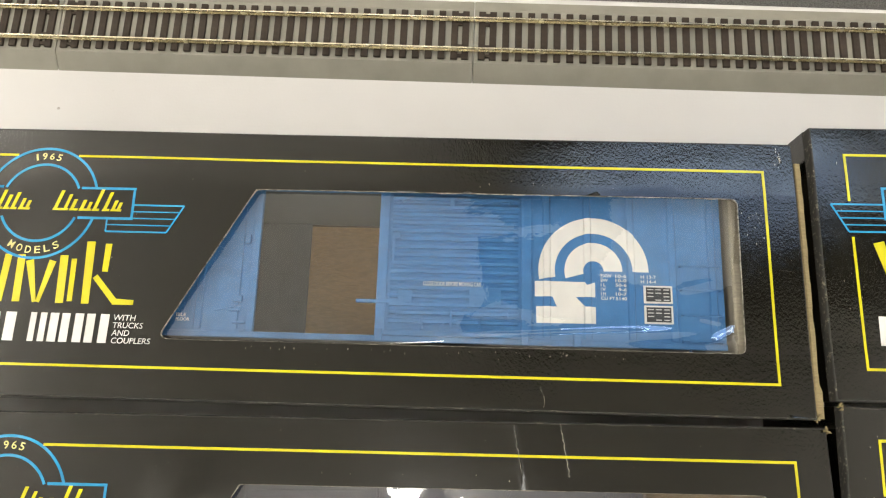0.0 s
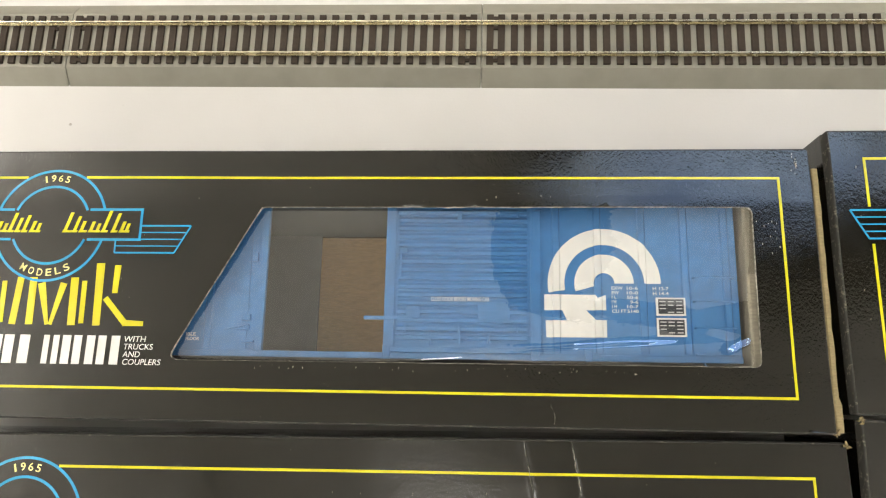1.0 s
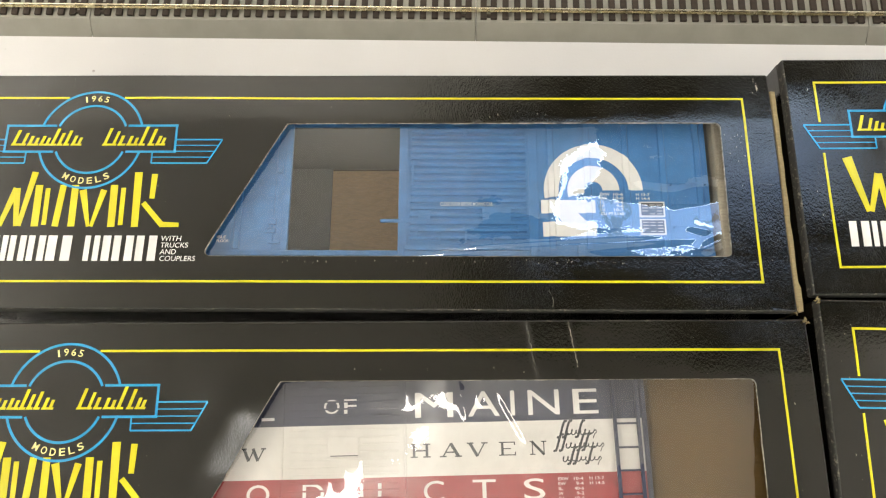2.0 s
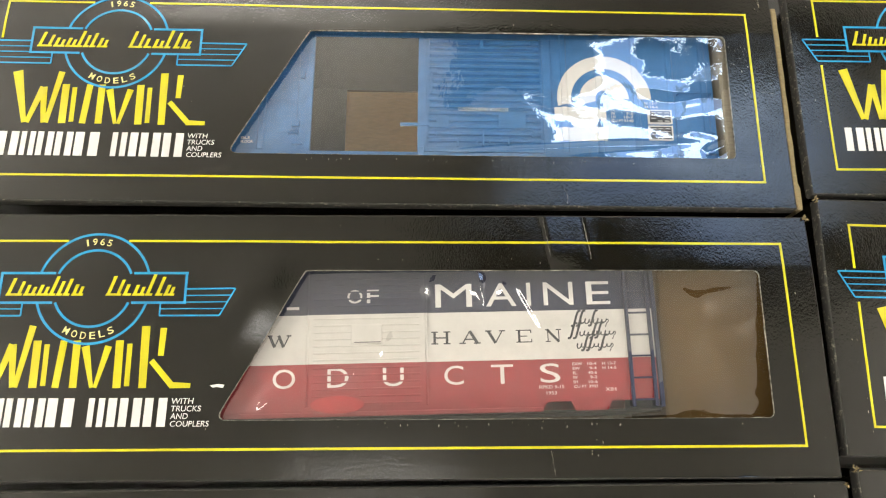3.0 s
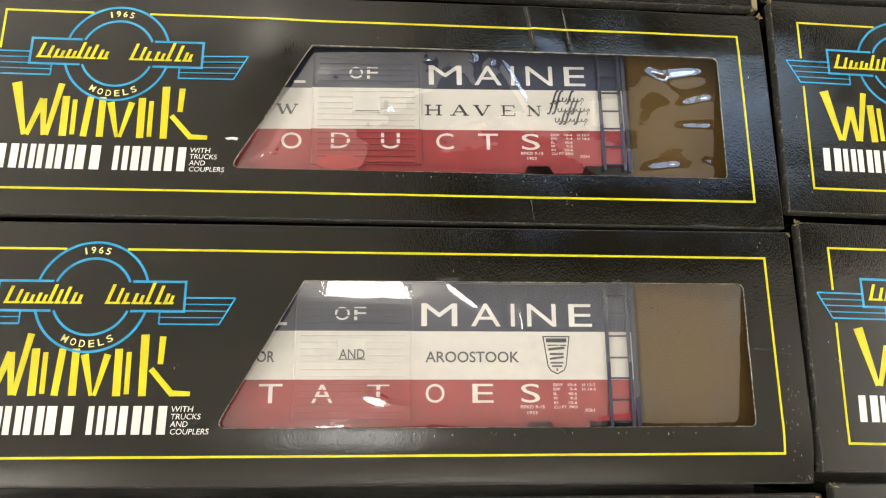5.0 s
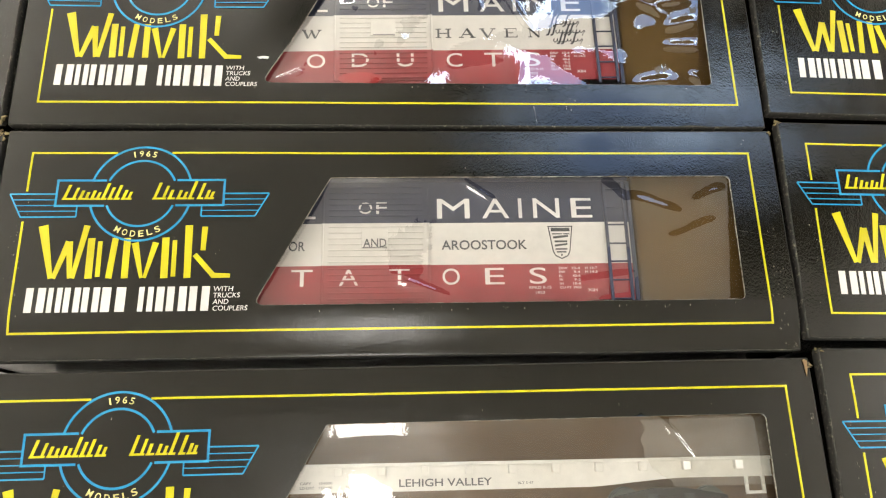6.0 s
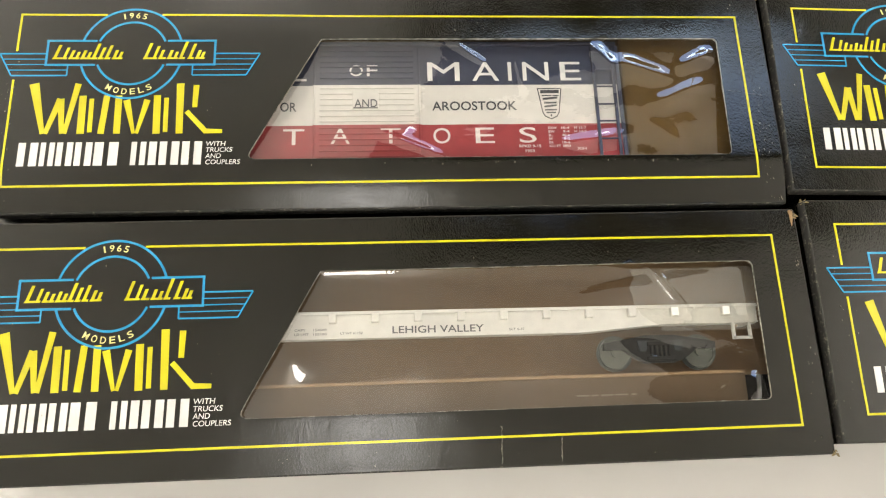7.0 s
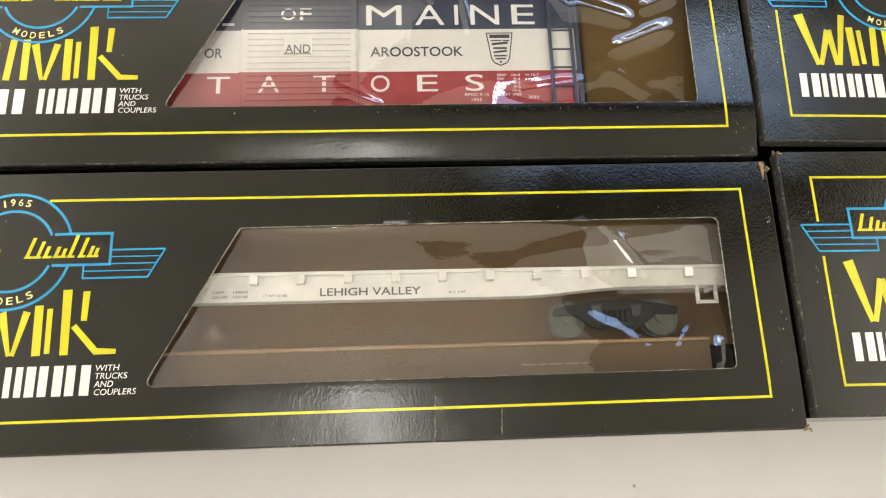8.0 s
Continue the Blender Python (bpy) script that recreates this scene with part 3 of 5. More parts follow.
def film_mesh(seed, amp, right_amp, slopes, hang, span, crease=(), dents=()):
    """A sheet of film behind the window, pulled into soft waves. slopes gives its rise across the window as pairs of
    (v, rise), hang the same for the far end, where it buckles more, and span
    where the one passes into the other and over what length. Creases are (u, v, angle, length, height, width)."""
    bm = bmesh.new()
    nu, nv = 280, 90
    u0, u1, v0, v1 = -73.0, 173.0, -37.0, 36.0
    vs = np.linspace(v0, v1, nv + 1)

    def profile(pairs):
        rise = np.interp(vs, [k[0] for k in pairs], [k[1] for k in pairs])
        rise = np.convolve(np.pad(rise, 4, mode="edge"), np.ones(9) / 9, mode="valid")
        z = np.concatenate(([0.0], np.cumsum((rise[1:] + rise[:-1]) / 2 * np.diff(vs))))
        z -= z[nv // 2]
        return z - max(0.0, z.max() - 2.2)

    prof, even = profile(slopes), profile(hang)
    grid = []
    for j in range(nv + 1):
        row = []
        for i in range(nu + 1):
            u, v = u0 + (u1 - u0) * i / nu, float(vs[j])
            edge = min(1.0, max(0.0, min(v - v0 - 2, v1 - v - 2, u - u0 - 2, u1 - u - 2) / 14))
            side = min(1, max(0, (u - 72) / 60))
            side = side * side * (3 - 2 * side)
            far = ease((u - span[0]) / span[1])
            a = amp + (right_amp - amp) * side
            h = noise.noise(Vector((u / 33 + v / 60, v / 22, seed))) + 0.4 * noise.noise(Vector((u / 22 - v / 40, v / 13, seed + 5.2)))
            z = -3.2 + float(prof[j]) * (1 - far) + float(even[j]) * far - a * 0.5 * edge + a * h * (0.25 + 0.75 * edge)
            for cu, cv, an, ln, hh, wd in crease:
                c, s = math.cos(radians(an)), math.sin(radians(an))
                p, q = (u - cu) * c + (v - cv) * s, -(u - cu) * s + (v - cv) * c
                z += hh * math.exp(-(q / wd) ** 2) * math.exp(-(p / ln) ** 4)
            for du, dv, rad, hh in dents:
                z += hh * math.exp(-((u - du) ** 2 + (v - dv) ** 2) / rad ** 2)
            z = -0.75 - math.log1p(math.exp(min(40.0, (-0.75 - z) * 3.0))) / 3.0
            low = -7.4 - 3.0 * side
            z = low + math.log1p(math.exp(min(40.0, (z - low) * 3.0))) / 3.0
            row.append(bm.verts.new((u * MM, v * MM, HB + z * MM)))
        grid.append(row)
    for a, b in zip(grid, grid[1:]):
        for i in range(nu):
            bm.faces.new((a[i], a[i + 1], b[i + 1], b[i]))
    return bm


BOXES = {
    "A1": (-0.0043, 0.2374, -0.81, 0.0000),
    "A2": (-0.0015, 0.1175, -0.29, 0.0000),
    "A3": (0.0000, 0.0000, 0.00, 0.0000),
    "A4": (0.0011, -0.1200, 0.24, 0.0000),
    "B1": (0.3920, 0.2407, -0.38, 0.0000),
    "B2": (0.3915, 0.1197, -1.58, 0.0000),
    "B3": (0.3920, 0.0006, -1.32, 0.0000),
    "B4": (0.3942, -0.1164, -0.44, 0.0000),
    "C2": (-0.3934, 0.1192, 0.2, 0.0),
    "C3": (-0.3912, -0.0010, 0.0, 0.0),
}


def place(i):
    x, y, r, dz = BOXES[i]
    return pose(x, y, dz, 0, 0, r)


LABELS = {
    "A1": "black window carton holding the blue boxcar, worn flap at one end",
    "A2": "black window carton with creased top edge holding a tricolour boxcar",
    "A3": "black window carton with scuffed corner holding a tricolour boxcar",
    "A4": "black window carton with frayed corner holding the ivory flatcar",
    "B1": "black carton with dark bluish sheen beside the blue boxcar carton",
    "B2": "black carton with worn corners beside a tricolour boxcar carton",
    "B3": "black carton standing slightly askew beside a tricolour boxcar carton",
    "B4": "black carton at the table front beside the flatcar carton",
    "C2": "black carton with torn brown corner at the end of its row",
    "C3": "black carton with split brown corner at the end of its row",
}
LOOSE = ((-36, 0.0), (0, -0.02), (35, -0.02))
FILMS = {"A1": (0.7, 0.25, 0.35, ((-36, 0.4), (-30, 0.0), (20, -0.02), (34, 0.02)), ((-36, -0.02), (-10, -0.03), (-4, 0.02), (2, 0.1), (35, 0.125)), (92, 45)),
         "A2": (12.3, 0.35, 0.5, LOOSE, ((-36, 0.125), (35, 0.115)), (-40, 110)),
         "A3": (9.4, 0.25, 0.5, ((-36, 0.1), (-30, -0.01), (18, -0.02), (26, 0.14), (34, 0.26)), ((-36, 0.12), (0, 0.12), (35, 0.12)), (-25, 95)),
         "A4": (6.6, 0.3, 0.5, ((-36, -0.02), (-28, -0.01), (26, -0.01), (30, 0.1), (35, 0.24)), ((-36, -0.15), (0, -0.11), (9, -0.03), (35, 0.0)), (82, 48))}
DENTS = {"A4": ((-47, -8, 8, 1.1), (12, -10, 9, 0.5)),
         "A3": ((5, -20, 6, 0.35),),
         "A2": ((-26, 16, 5, 0.6), (1, -1, 5, 0.6), (43, 26, 4, 0.85), (-12, -10, 4, 0.35), (54, 24, 3, 0.55), (20, 26, 4, 0.6))}
CREASE = {
    "A1": ((80, -28, 4, 55, 0.7, 1.6), (162, -26, 30, 6, 0.6, 2.5), (140, 4, -8, 12, 0.16, 3), (154, -4, 12, 10, 0.18, 3), (158, -18, -15, 7, 0.14, 2.5)),
    "A2": ((66, 16, -60, 12, 0.5, 1.4), (44, 24, -75, 8, 0.5, 1.4), (-50, -22, 60, 8, 0.5, 1.6), (66, -26, 80, 8, 0.4, 1.4), (-56, -27, 20, 8, 0.4, 1.2),
           (140, 18, -35, 9, 0.55, 2.8), (150, 21, 10, 12, 0.55, 3.2), (158, 8, 15, 9, 0.5, 2.8), (157, -5, 0, 10, 0.5, 2.8), (140, -26, 8, 10, 0.5, 3), (165, -24, -30, 5, 0.5, 2.5), (136, 0, 70, 12, 0.5, 5)),
    "A3": ((40, 25, -35, 10, 0.4, 1.6), (66, 14, -80, 9, 0.3, 1.6), (10, -24, -20, 16, 0.4, 2),
           (130, 16, -18, 15, 0.9, 4.2), (148, 3, 22, 15, 0.95, 4.2), (157, 21, 25, 10, 0.8, 3.6), (110, 22, -50, 9, 0.7, 3.4), (102, -21, 8, 20, 0.75, 3.8), (140, -18, -40, 10, 0.3, 3)),
    "A4": ((128, 22, -55, 14, 0.8, 1.6), (118, -14, -30, 18, 0.16, 3.5), (105, 20, 8, 20, 0.35, 4), (140, 26, 5, 16, 0.3, 3), (150, -20, 60, 9, 0.2, 2.5), (163, -26, 80, 6, 0.45, 2))}
cartons = {}
for key in BOXES:
    BOW["key"] = key
    if key[0] == "A" or key == "B1":
        cartons[key] = carton(LABELS[key])
        cartons[key].matrix_basis = place(key)
    else:
        cartons[key] = copy_thing(cartons["B1"], place(key))
        tagged(cartons[key], LABELS[key])
for key, th in cartons.items():
    seed, a, ra, rise, hang, span = FILMS.get(key, (ord(key[1]) * 1.7 + ord(key[0]), 0.5, 0.8, LOOSE, LOOSE, (30, 75)))
    part("window_film", film_mesh(seed, a, ra, rise, hang, span, CREASE.get(key, ()), DENTS.get(key, ())), FILM, th, "clear wrinkled film", True)


def in_box(name, key, label, category, group=""):
    th = tagged(new(name), label, category, group)
    th.matrix_basis = place(key)
    return th


def insert(key, z_floor, lip=None):
    """A folded kraft tray inside a carton; lip: (v, z) of a front fold."""
    th = in_box("cardboard_insert", key, "folded brown kraft cardboard tray inside the carton", "cardboard insert", "kraft trays in the cartons")
    z = HB + z_floor * MM
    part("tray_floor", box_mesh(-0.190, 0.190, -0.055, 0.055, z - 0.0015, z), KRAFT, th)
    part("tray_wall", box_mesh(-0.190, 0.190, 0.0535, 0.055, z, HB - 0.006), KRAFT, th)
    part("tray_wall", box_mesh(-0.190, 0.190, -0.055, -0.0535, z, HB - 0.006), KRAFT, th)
    return th


def filler(th, u0, u1, v0, v1, z, mat, name="end_filler", label=""):
    """A folded block of board with a rounded top edge."""
    return part(name, box_mesh(u0 * MM, u1 * MM, v0 * MM, v1 * MM, HB - 0.07, HB + z * MM, 0.0012), mat, th, label)


# ---- boxcar with open door ----
def ribs_lift(u, ribs, h):
    """Height of the pressed ribs at u, millimetres."""
    z = 0.0
    for r in ribs:
        d = abs(u - r)
        z = max(z, h * min(1, max(0, (1.7 - d) / 0.5)))
    return z


def painted(outline, ribs, h, z):
    """A thin coat of paint that follows the ribs."""
    bm = bmesh.new()
    bm.faces.new([bm.verts.new((x * MM, y * MM, 0)) for x, y in outline])
    for r in ribs:
        for d in (-1.7, -1.2, 1.2, 1.7):
            bmesh.ops.bisect_plane(bm, geom=bm.verts[:] + bm.edges[:] + bm.faces[:], dist=1e-7, plane_co=((r + d) * MM, 0, 0), plane_no=(1, 0, 0))
    bmesh.ops.triangulate(bm, faces=bm.faces)
    for v in bm.verts:
        v.co.z = z + ribs_lift(v.co.x * 1000, ribs, h) * MM
    ext = bmesh.ops.extrude_face_region(bm, geom=bm.faces[:])
    for v in ext["geom"]:
        if isinstance(v, bmesh.types.BMVert):
            v.co.z += 0.0001
    return bm


def side_skin(u0, u1, v0, v1, ribs, h, z):
    return painted([(u0, v0), (u1, v0), (u1, v1), (u0, v1)], ribs, h, z)


def blue_boxcar():
    th = in_box("blue_boxcar", "A1", "blue model boxcar with white lettering and an open sliding door", "model railcar")
    th.matrix_basis = place("A1") @ pose(0.0006, 0.0005, 0)
    zs = HB - 0.0085                       # outer face of the near side
    back = HB - 0.068
    left, right, top, bot = -156.0, 163.6, 35.5, -30.0
    d0, d1 = -33.2, 18.0                   # doorway
    hole0 = -24.0

    def wall(name, lim, z0, z1, mat=BLUE):
        return part(name, box_mesh(lim[0] * MM, lim[1] * MM, lim[2] * MM, lim[3] * MM, z0, z1), mat, th)

    wall("side_panel", (left, d0, bot, top), zs - 0.0014, zs)
    wall("side_panel", (d1, right, bot, top), zs - 0.0014, zs)
    wall("side_panel", (d0, d1, 33.4, top), zs - 0.0014, zs)
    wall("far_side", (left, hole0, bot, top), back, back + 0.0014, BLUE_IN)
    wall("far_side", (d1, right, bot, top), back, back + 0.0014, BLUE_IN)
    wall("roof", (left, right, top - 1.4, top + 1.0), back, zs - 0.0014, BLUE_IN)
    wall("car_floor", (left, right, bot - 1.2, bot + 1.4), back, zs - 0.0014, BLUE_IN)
    wall("car_end", (left, left + 1.4, bot, top), back, zs - 0.0014)
    wall("car_end", (right - 1.4, right, bot, top), back, zs - 0.0014)
    ribs = [-57.0, 89.7, 106.9, 125.2, 142.6, 159.2]
    for r in ribs:
        bm = bmesh.new()
        prism(bm, [(r - 1.7, bot + 2), (r + 1.7, bot + 2), (r + 1.7, top), (r - 1.7, top)], zs, zs + 0.00075)
        for v in bm.verts:
            if v.co.z > zs + 0.0005:
                v.co.x += (0.5 if v.co.x < r * MM else -0.5) * MM
        part("rib", bm, BLUE, th)
    part("door_post", box_mesh(-41.0 * MM, -40.2 * MM, bot * MM, top * MM, zs, zs + 0.0006), BLUE, th)
    part("door_post", box_mesh(-36.2 * MM, -33.2 * MM, bot * MM, top * MM, zs, zs + 0.0009, 0.0002), BLUE, th)
    part("door_post", box_mesh(18.0 * MM, 22.2 * MM, bot * MM, 33.4 * MM, zs, zs + 0.0012, 0.0002), BLUE, th)
    part("door_post", box_mesh(79.0 * MM, 83.4 * MM, bot * MM, 33.4 * MM, zs, zs + 0.0012, 0.0002), BLUE, th)
    # sliding door with horizontal corrugations
    door = part("sliding_door", box_mesh(22.2 * MM, 79.0 * MM, -27.2 * MM, 33.0 * MM, zs, zs + 0.0005), BLUE, th, "blue ribbed sliding door")
    for i in range(16):
        v = 31.0 - i * 3.55
        if abs(v + 10.5) < 0.6:
            continue
        bm = bmesh.new()
        prof = [(-1.2, 0.5), (-0.95, 1.55), (0.2, 1.65), (1.4, 0.5)]
        ends = [[bm.verts.new((u * MM, (v + a) * MM, zs + b * MM)) for a, b in prof] for u in (23.6, 77.6)]
        bm.faces.new(ends[0][::-1])
        bm.faces.new(ends[1])
        for k in range(4):
            bm.faces.new((ends[0][k], ends[0][(k + 1) % 4], ends[1][(k + 1) % 4], ends[1][k]))
        part("corrugation", bm, BLUE, door)
    for u0, u1, v0, v1, h in ((27.0, 33.0, -14.6, -9.6, 1.5), (57.0, 70.4, -15.6, -8.0, 1.5), (48.2, 50.2, 27.0, 31.4, 1.9), (24.0, 25.0, 2.2, 14.2, 1.8), (24.2, 27.4, 12.6, 15.0, 2.2),
                              (22.6, 78.6, -21.6, -21.0, 1.6), (37.0, 37.9, -26.0, -20.4, 1.7), (61.2, 62.2, -25.0, -20.8, 1.8), (49.0, 50.0, -25.5, -17.6, 2.0),
                              (26.5, 27.2, -20.6, -17.2, 1.7), (73.0, 73.7, -20.6, -17.2, 1.7), (49.0, 49.8, 11.6, 14.4, 1.6), (27.2, 27.9, 28.8, 31.6, 1.6), (73.4, 74.2, 28.8, 31.6, 1.6)):
        part("door_fitting", box_mesh(u0 * MM, u1 * MM, v0 * MM, v1 * MM, zs + 0.0004, zs + h * MM, 0.0002), BLUE, door)
    part("handwheel", prism(bmesh.new(), arc_band(49.5, -25.4, 3.3, 4.0, 5, 175, 20), zs + 0.0012, zs + 0.0019), BLUE, door)
    part("door_latch", box_mesh(9.6 * MM, 30 * MM, -15.4 * MM, -13.8 * MM, zs + 0.0003, zs + 0.0016, 0.0003), BLUE, door)
    # rivets beside the door
    bm = bmesh.new()
    for u in (21.2, 23.4, 79.8, 83.0):
        for k in range(38):
            bmesh.ops.create_icosphere(bm, subdivisions=1, radius=0.00032, matrix=Matrix.Translation((u * MM, (-28 + k * 1.62) * MM, zs + 0.0012)))
    for k in range(44):
        bmesh.ops.create_icosphere(bm, subdivisions=1, radius=0.00028, matrix=Matrix.Translation(((25 + k * 1.2) * MM, -24.6 * MM, zs + 0.0006)))
    tagged(part("rivet_rows", bm, BLUE, th), kind="stuff")
    # sill, steps and small fittings
    part("side_sill", box_mesh(left * MM, right * MM, -31.4 * MM, -28.8 * MM, zs - 0.001, zs + 0.0013, 0.0003), BLUE, th)
    part("door_track", box_mesh(18 * MM, 84 * MM, -28.8 * MM, -26.6 * MM, zs, zs + 0.0018, 0.0003), BLUE, th)
    for u in (19.6, 80.6, 102.2):
        part("sill_bracket", box_mesh((u - 1.6) * MM, (u + 1.6) * MM, -31.6 * MM, -26.2 * MM, zs, zs + 0.0022, 0.0004), BLUE, th)
    for v in (3.4, -6.6, -17.4, -28.0):
        part("ladder_rung", rod(bmesh.new(), (145.6 * MM, v * MM, zs + 0.0026), (161.6 * MM, v * MM, zs + 0.0026), 0.0004), BLUE, th)
        for u in (145.6, 161.6):
            part("rung_bracket", rod(bmesh.new(), (u * MM, v * MM, zs), (u * MM, v * MM, zs + 0.0026), 0.0004, 6), BLUE, th)
    part("stirrup_step", rod(bmesh.new(), (148 * MM, -30 * MM, zs), (149.5 * MM, -34 * MM, zs), 0.0005), BLUE, th)
    for u0, u1, v0, v1 in ((-39.6, -37.2, 9.0, 13.0), (-42.6, -38.6, -16.4, -13.6), (-44.0, -39.0, -20.4, -17.8), (-42.0, -36.6, -25.6, -24.6), (-42, -36.6, -29.0, -28.2)):
        part("side_fitting", box_mesh(u0 * MM, u1 * MM, v0 * MM, v1 * MM, zs, zs + 0.0014, 0.0003), BLUE, th)
    part("grab_rail", rod(bmesh.new(), (-49.5 * MM, -20.4 * MM, zs + 0.002), (-39 * MM, -18.2 * MM, zs + 0.002), 0.00035), BLUE, th)
    # white emblem of rings and bars
    cx, cy = 109.4, 0.8
    shapes = [arc_band(cx, cy, 16.3, 23.2, 0, 190, 50), arc_band(cx, cy, 4.3, 12.2, 0, 196, 40),
              [(84.7, -4.0), (105.6, -4.0), (106.6, -5.4), (110.0, -4.0), (110.0, -10.4), (84.7, -10.6)],
              [(92.0, -10.4), (101.8, -10.4), (105.8, -14.5), (94.0, -14.8)],
              [(85.2, -14.8), (110.1, -14.5), (110.1, -21.6), (85.4, -21.8)]]
    for s in shapes:
        part("emblem_shape", painted(s, ribs, 0.75, zs + 0.0001), WHITE_PAINT, th, "white painted emblem shape")
    z = zs + 0.0001
    rows = (("EXW", "10-6"), ("EW", "10-0"), ("I L", "50-6"), ("I W", "9-6"), ("I H", "10-7"), ("CU FT", "5140"))
    for i, (a, b) in enumerate(rows):
        v1 = -0.4 - i * 1.92
        wa, wb = {"EXW": 4.6, "EW": 3.0, "CU FT": 5.8}.get(a, 2.0), 4.6 if len(b) > 3 else 3.4
        words("dimension_text", a, (112.4, 112.4 + wa, v1 - 1.4, v1), WHITE_PAINT, th, z, 0.015)
        words("dimension_text", b, (123.2 - wb, 123.2, v1 - 1.4, v1), WHITE_PAINT, th, z, 0.015)
    for i, s in enumerate(("H 13-7", "H 14-4")):
        v1 = -0.5 - i * 2.0
        words("dimension_text", s, (129.2, 135.6, v1 - 1.4, v1), WHITE_PAINT, th, z, 0.015)
    words("door_text", "CLOSE DOOR BEFORE MOVING CAR", (37.6, 62.0, -7.5, -5.7), WHITE_PAINT, th, zs + 0.00175, 0.012)
    words("floor_text", "IBLE", (-66.2, -62.0, -23.0, -21.6), WHITE_PAINT, th, z, 0.015)
    words("floor_text", "FLOOR", (-66.2, -60.4, -24.9, -23.5), WHITE_PAINT, th, z, 0.015)
    # framed data panel with unreadable lines
    for v0, v1 in ((-12.4, -5.0), (-21.0, -13.4)):
        part("data_panel", box_mesh(130.2 * MM, 142.0 * MM, v0 * MM, v1 * MM, zs, zs + 0.0009), WHITE_PAINT, th, "white framed data panel")
        part("panel_field", box_mesh(131.0 * MM, 141.2 * MM, (v0 + 0.7) * MM, (v1 - 0.7) * MM, zs + 0.0009, zs + 0.001), DARK_PRINT, th)
        for k in range(4):
            for u0, u1 in ((131.5, 134.0), (134.8, 137.2), (138.2, 140.6)):
                if (k * 3 + int(u0)) % 5:
                    v = v1 - 1.5 - k * 1.45
                    part("panel_line", box_mesh(u0 * MM, u1 * MM, (v - 0.35) * MM, v * MM, zs + 0.001, zs + 0.00106), WHITE_PAINT, th)
    return th


blue_boxcar()
tray = insert("A1", -70)
# tray kraft repeated in a lightened colour to make up for deep shade
part("doorway_board", box_mesh(-0.024, 0.040, -0.040, 0.034, HB - 0.0695, HB - 0.0688), KRAFT_LIFTED, tray, "brown board behind the doorway, colour lightened against the shade")
filler(tray, 166.5, 190, -53, 53, -4.5, PAPER, "tissue_pad", "grey tissue pad")


# ---- tricolour boxcars ----
SERIF = {
    "H": (((0.18, 0), (0.18, 1), 0.13), ((0.82, 0), (0.82, 1), 0.13), ((0.18, 0.5), (0.82, 0.5), 0.07), ((0, 0.03), (0.36, 0.03), 0.06), ((0.64, 0.03), (1, 0.03), 0.06), ((0, 0.97), (0.36, 0.97), 0.06), ((0.64, 0.97), (1, 0.97), 0.06)),
    "A": (((0.14, 0), (0.5, 1), 0.06), ((0.5, 1), (0.86, 0), 0.14), ((0.28, 0.34), (0.72, 0.34), 0.06), ((0, 0.03), (0.3, 0.03), 0.06), ((0.68, 0.03), (1, 0.03), 0.06)),
    "V": (((0.14, 1), (0.5, 0), 0.14), ((0.5, 0), (0.86, 1), 0.06), ((0, 0.97), (0.32, 0.97), 0.06), ((0.7, 0.97), (1, 0.97), 0.06)),
    "E": (((0.2, 0), (0.2, 1), 0.14), ((0, 0.03), (1, 0.03), 0.06), ((0, 0.97), (0.96, 0.97), 0.06), ((0.2, 0.5), (0.7, 0.5), 0.06), ((0.97, 0), (0.97, 0.26), 0.06), ((0.93, 0.76), (0.93, 1), 0.06)),
    "N": (((0.16, 0), (0.16, 1), 0.06), ((0.12, 1), (0.84, 0), 0.15), ((0.84, 0), (0.84, 1), 0.06), ((0, 0.03), (0.32, 0.03), 0.06), ((0, 0.97), (0.2, 0.97), 0.06), ((0.68, 0.97), (1, 0.97), 0.06)),
    "W": (((0.08, 1), (0.3, 0), 0.12), ((0.3, 0), (0.52, 1), 0.05), ((0.46, 1), (0.68, 0), 0.12), ((0.68, 0), (0.92, 1), 0.05), ((0, 0.97), (0.2, 0.97), 0.06), ((0.8, 0.97), (1, 0.97), 0.06)),
}


def serif(ch, u0, u1, v0, v1, th, z):
    bm = bmesh.new()
    w, h = u1 - u0, v1 - v0
    for k, (p, q, t) in enumerate(SERIF[ch]):
        dz = k * 0.000008
        bar(bm, (u0 + p[0] * w, v0 + p[1] * h), (u0 + q[0] * w, v0 + q[1] * h), t * w, z, z + 0.0001 + dz)
    part("serif_letter", bm, DARK_PRINT, th, "dark serif letter")


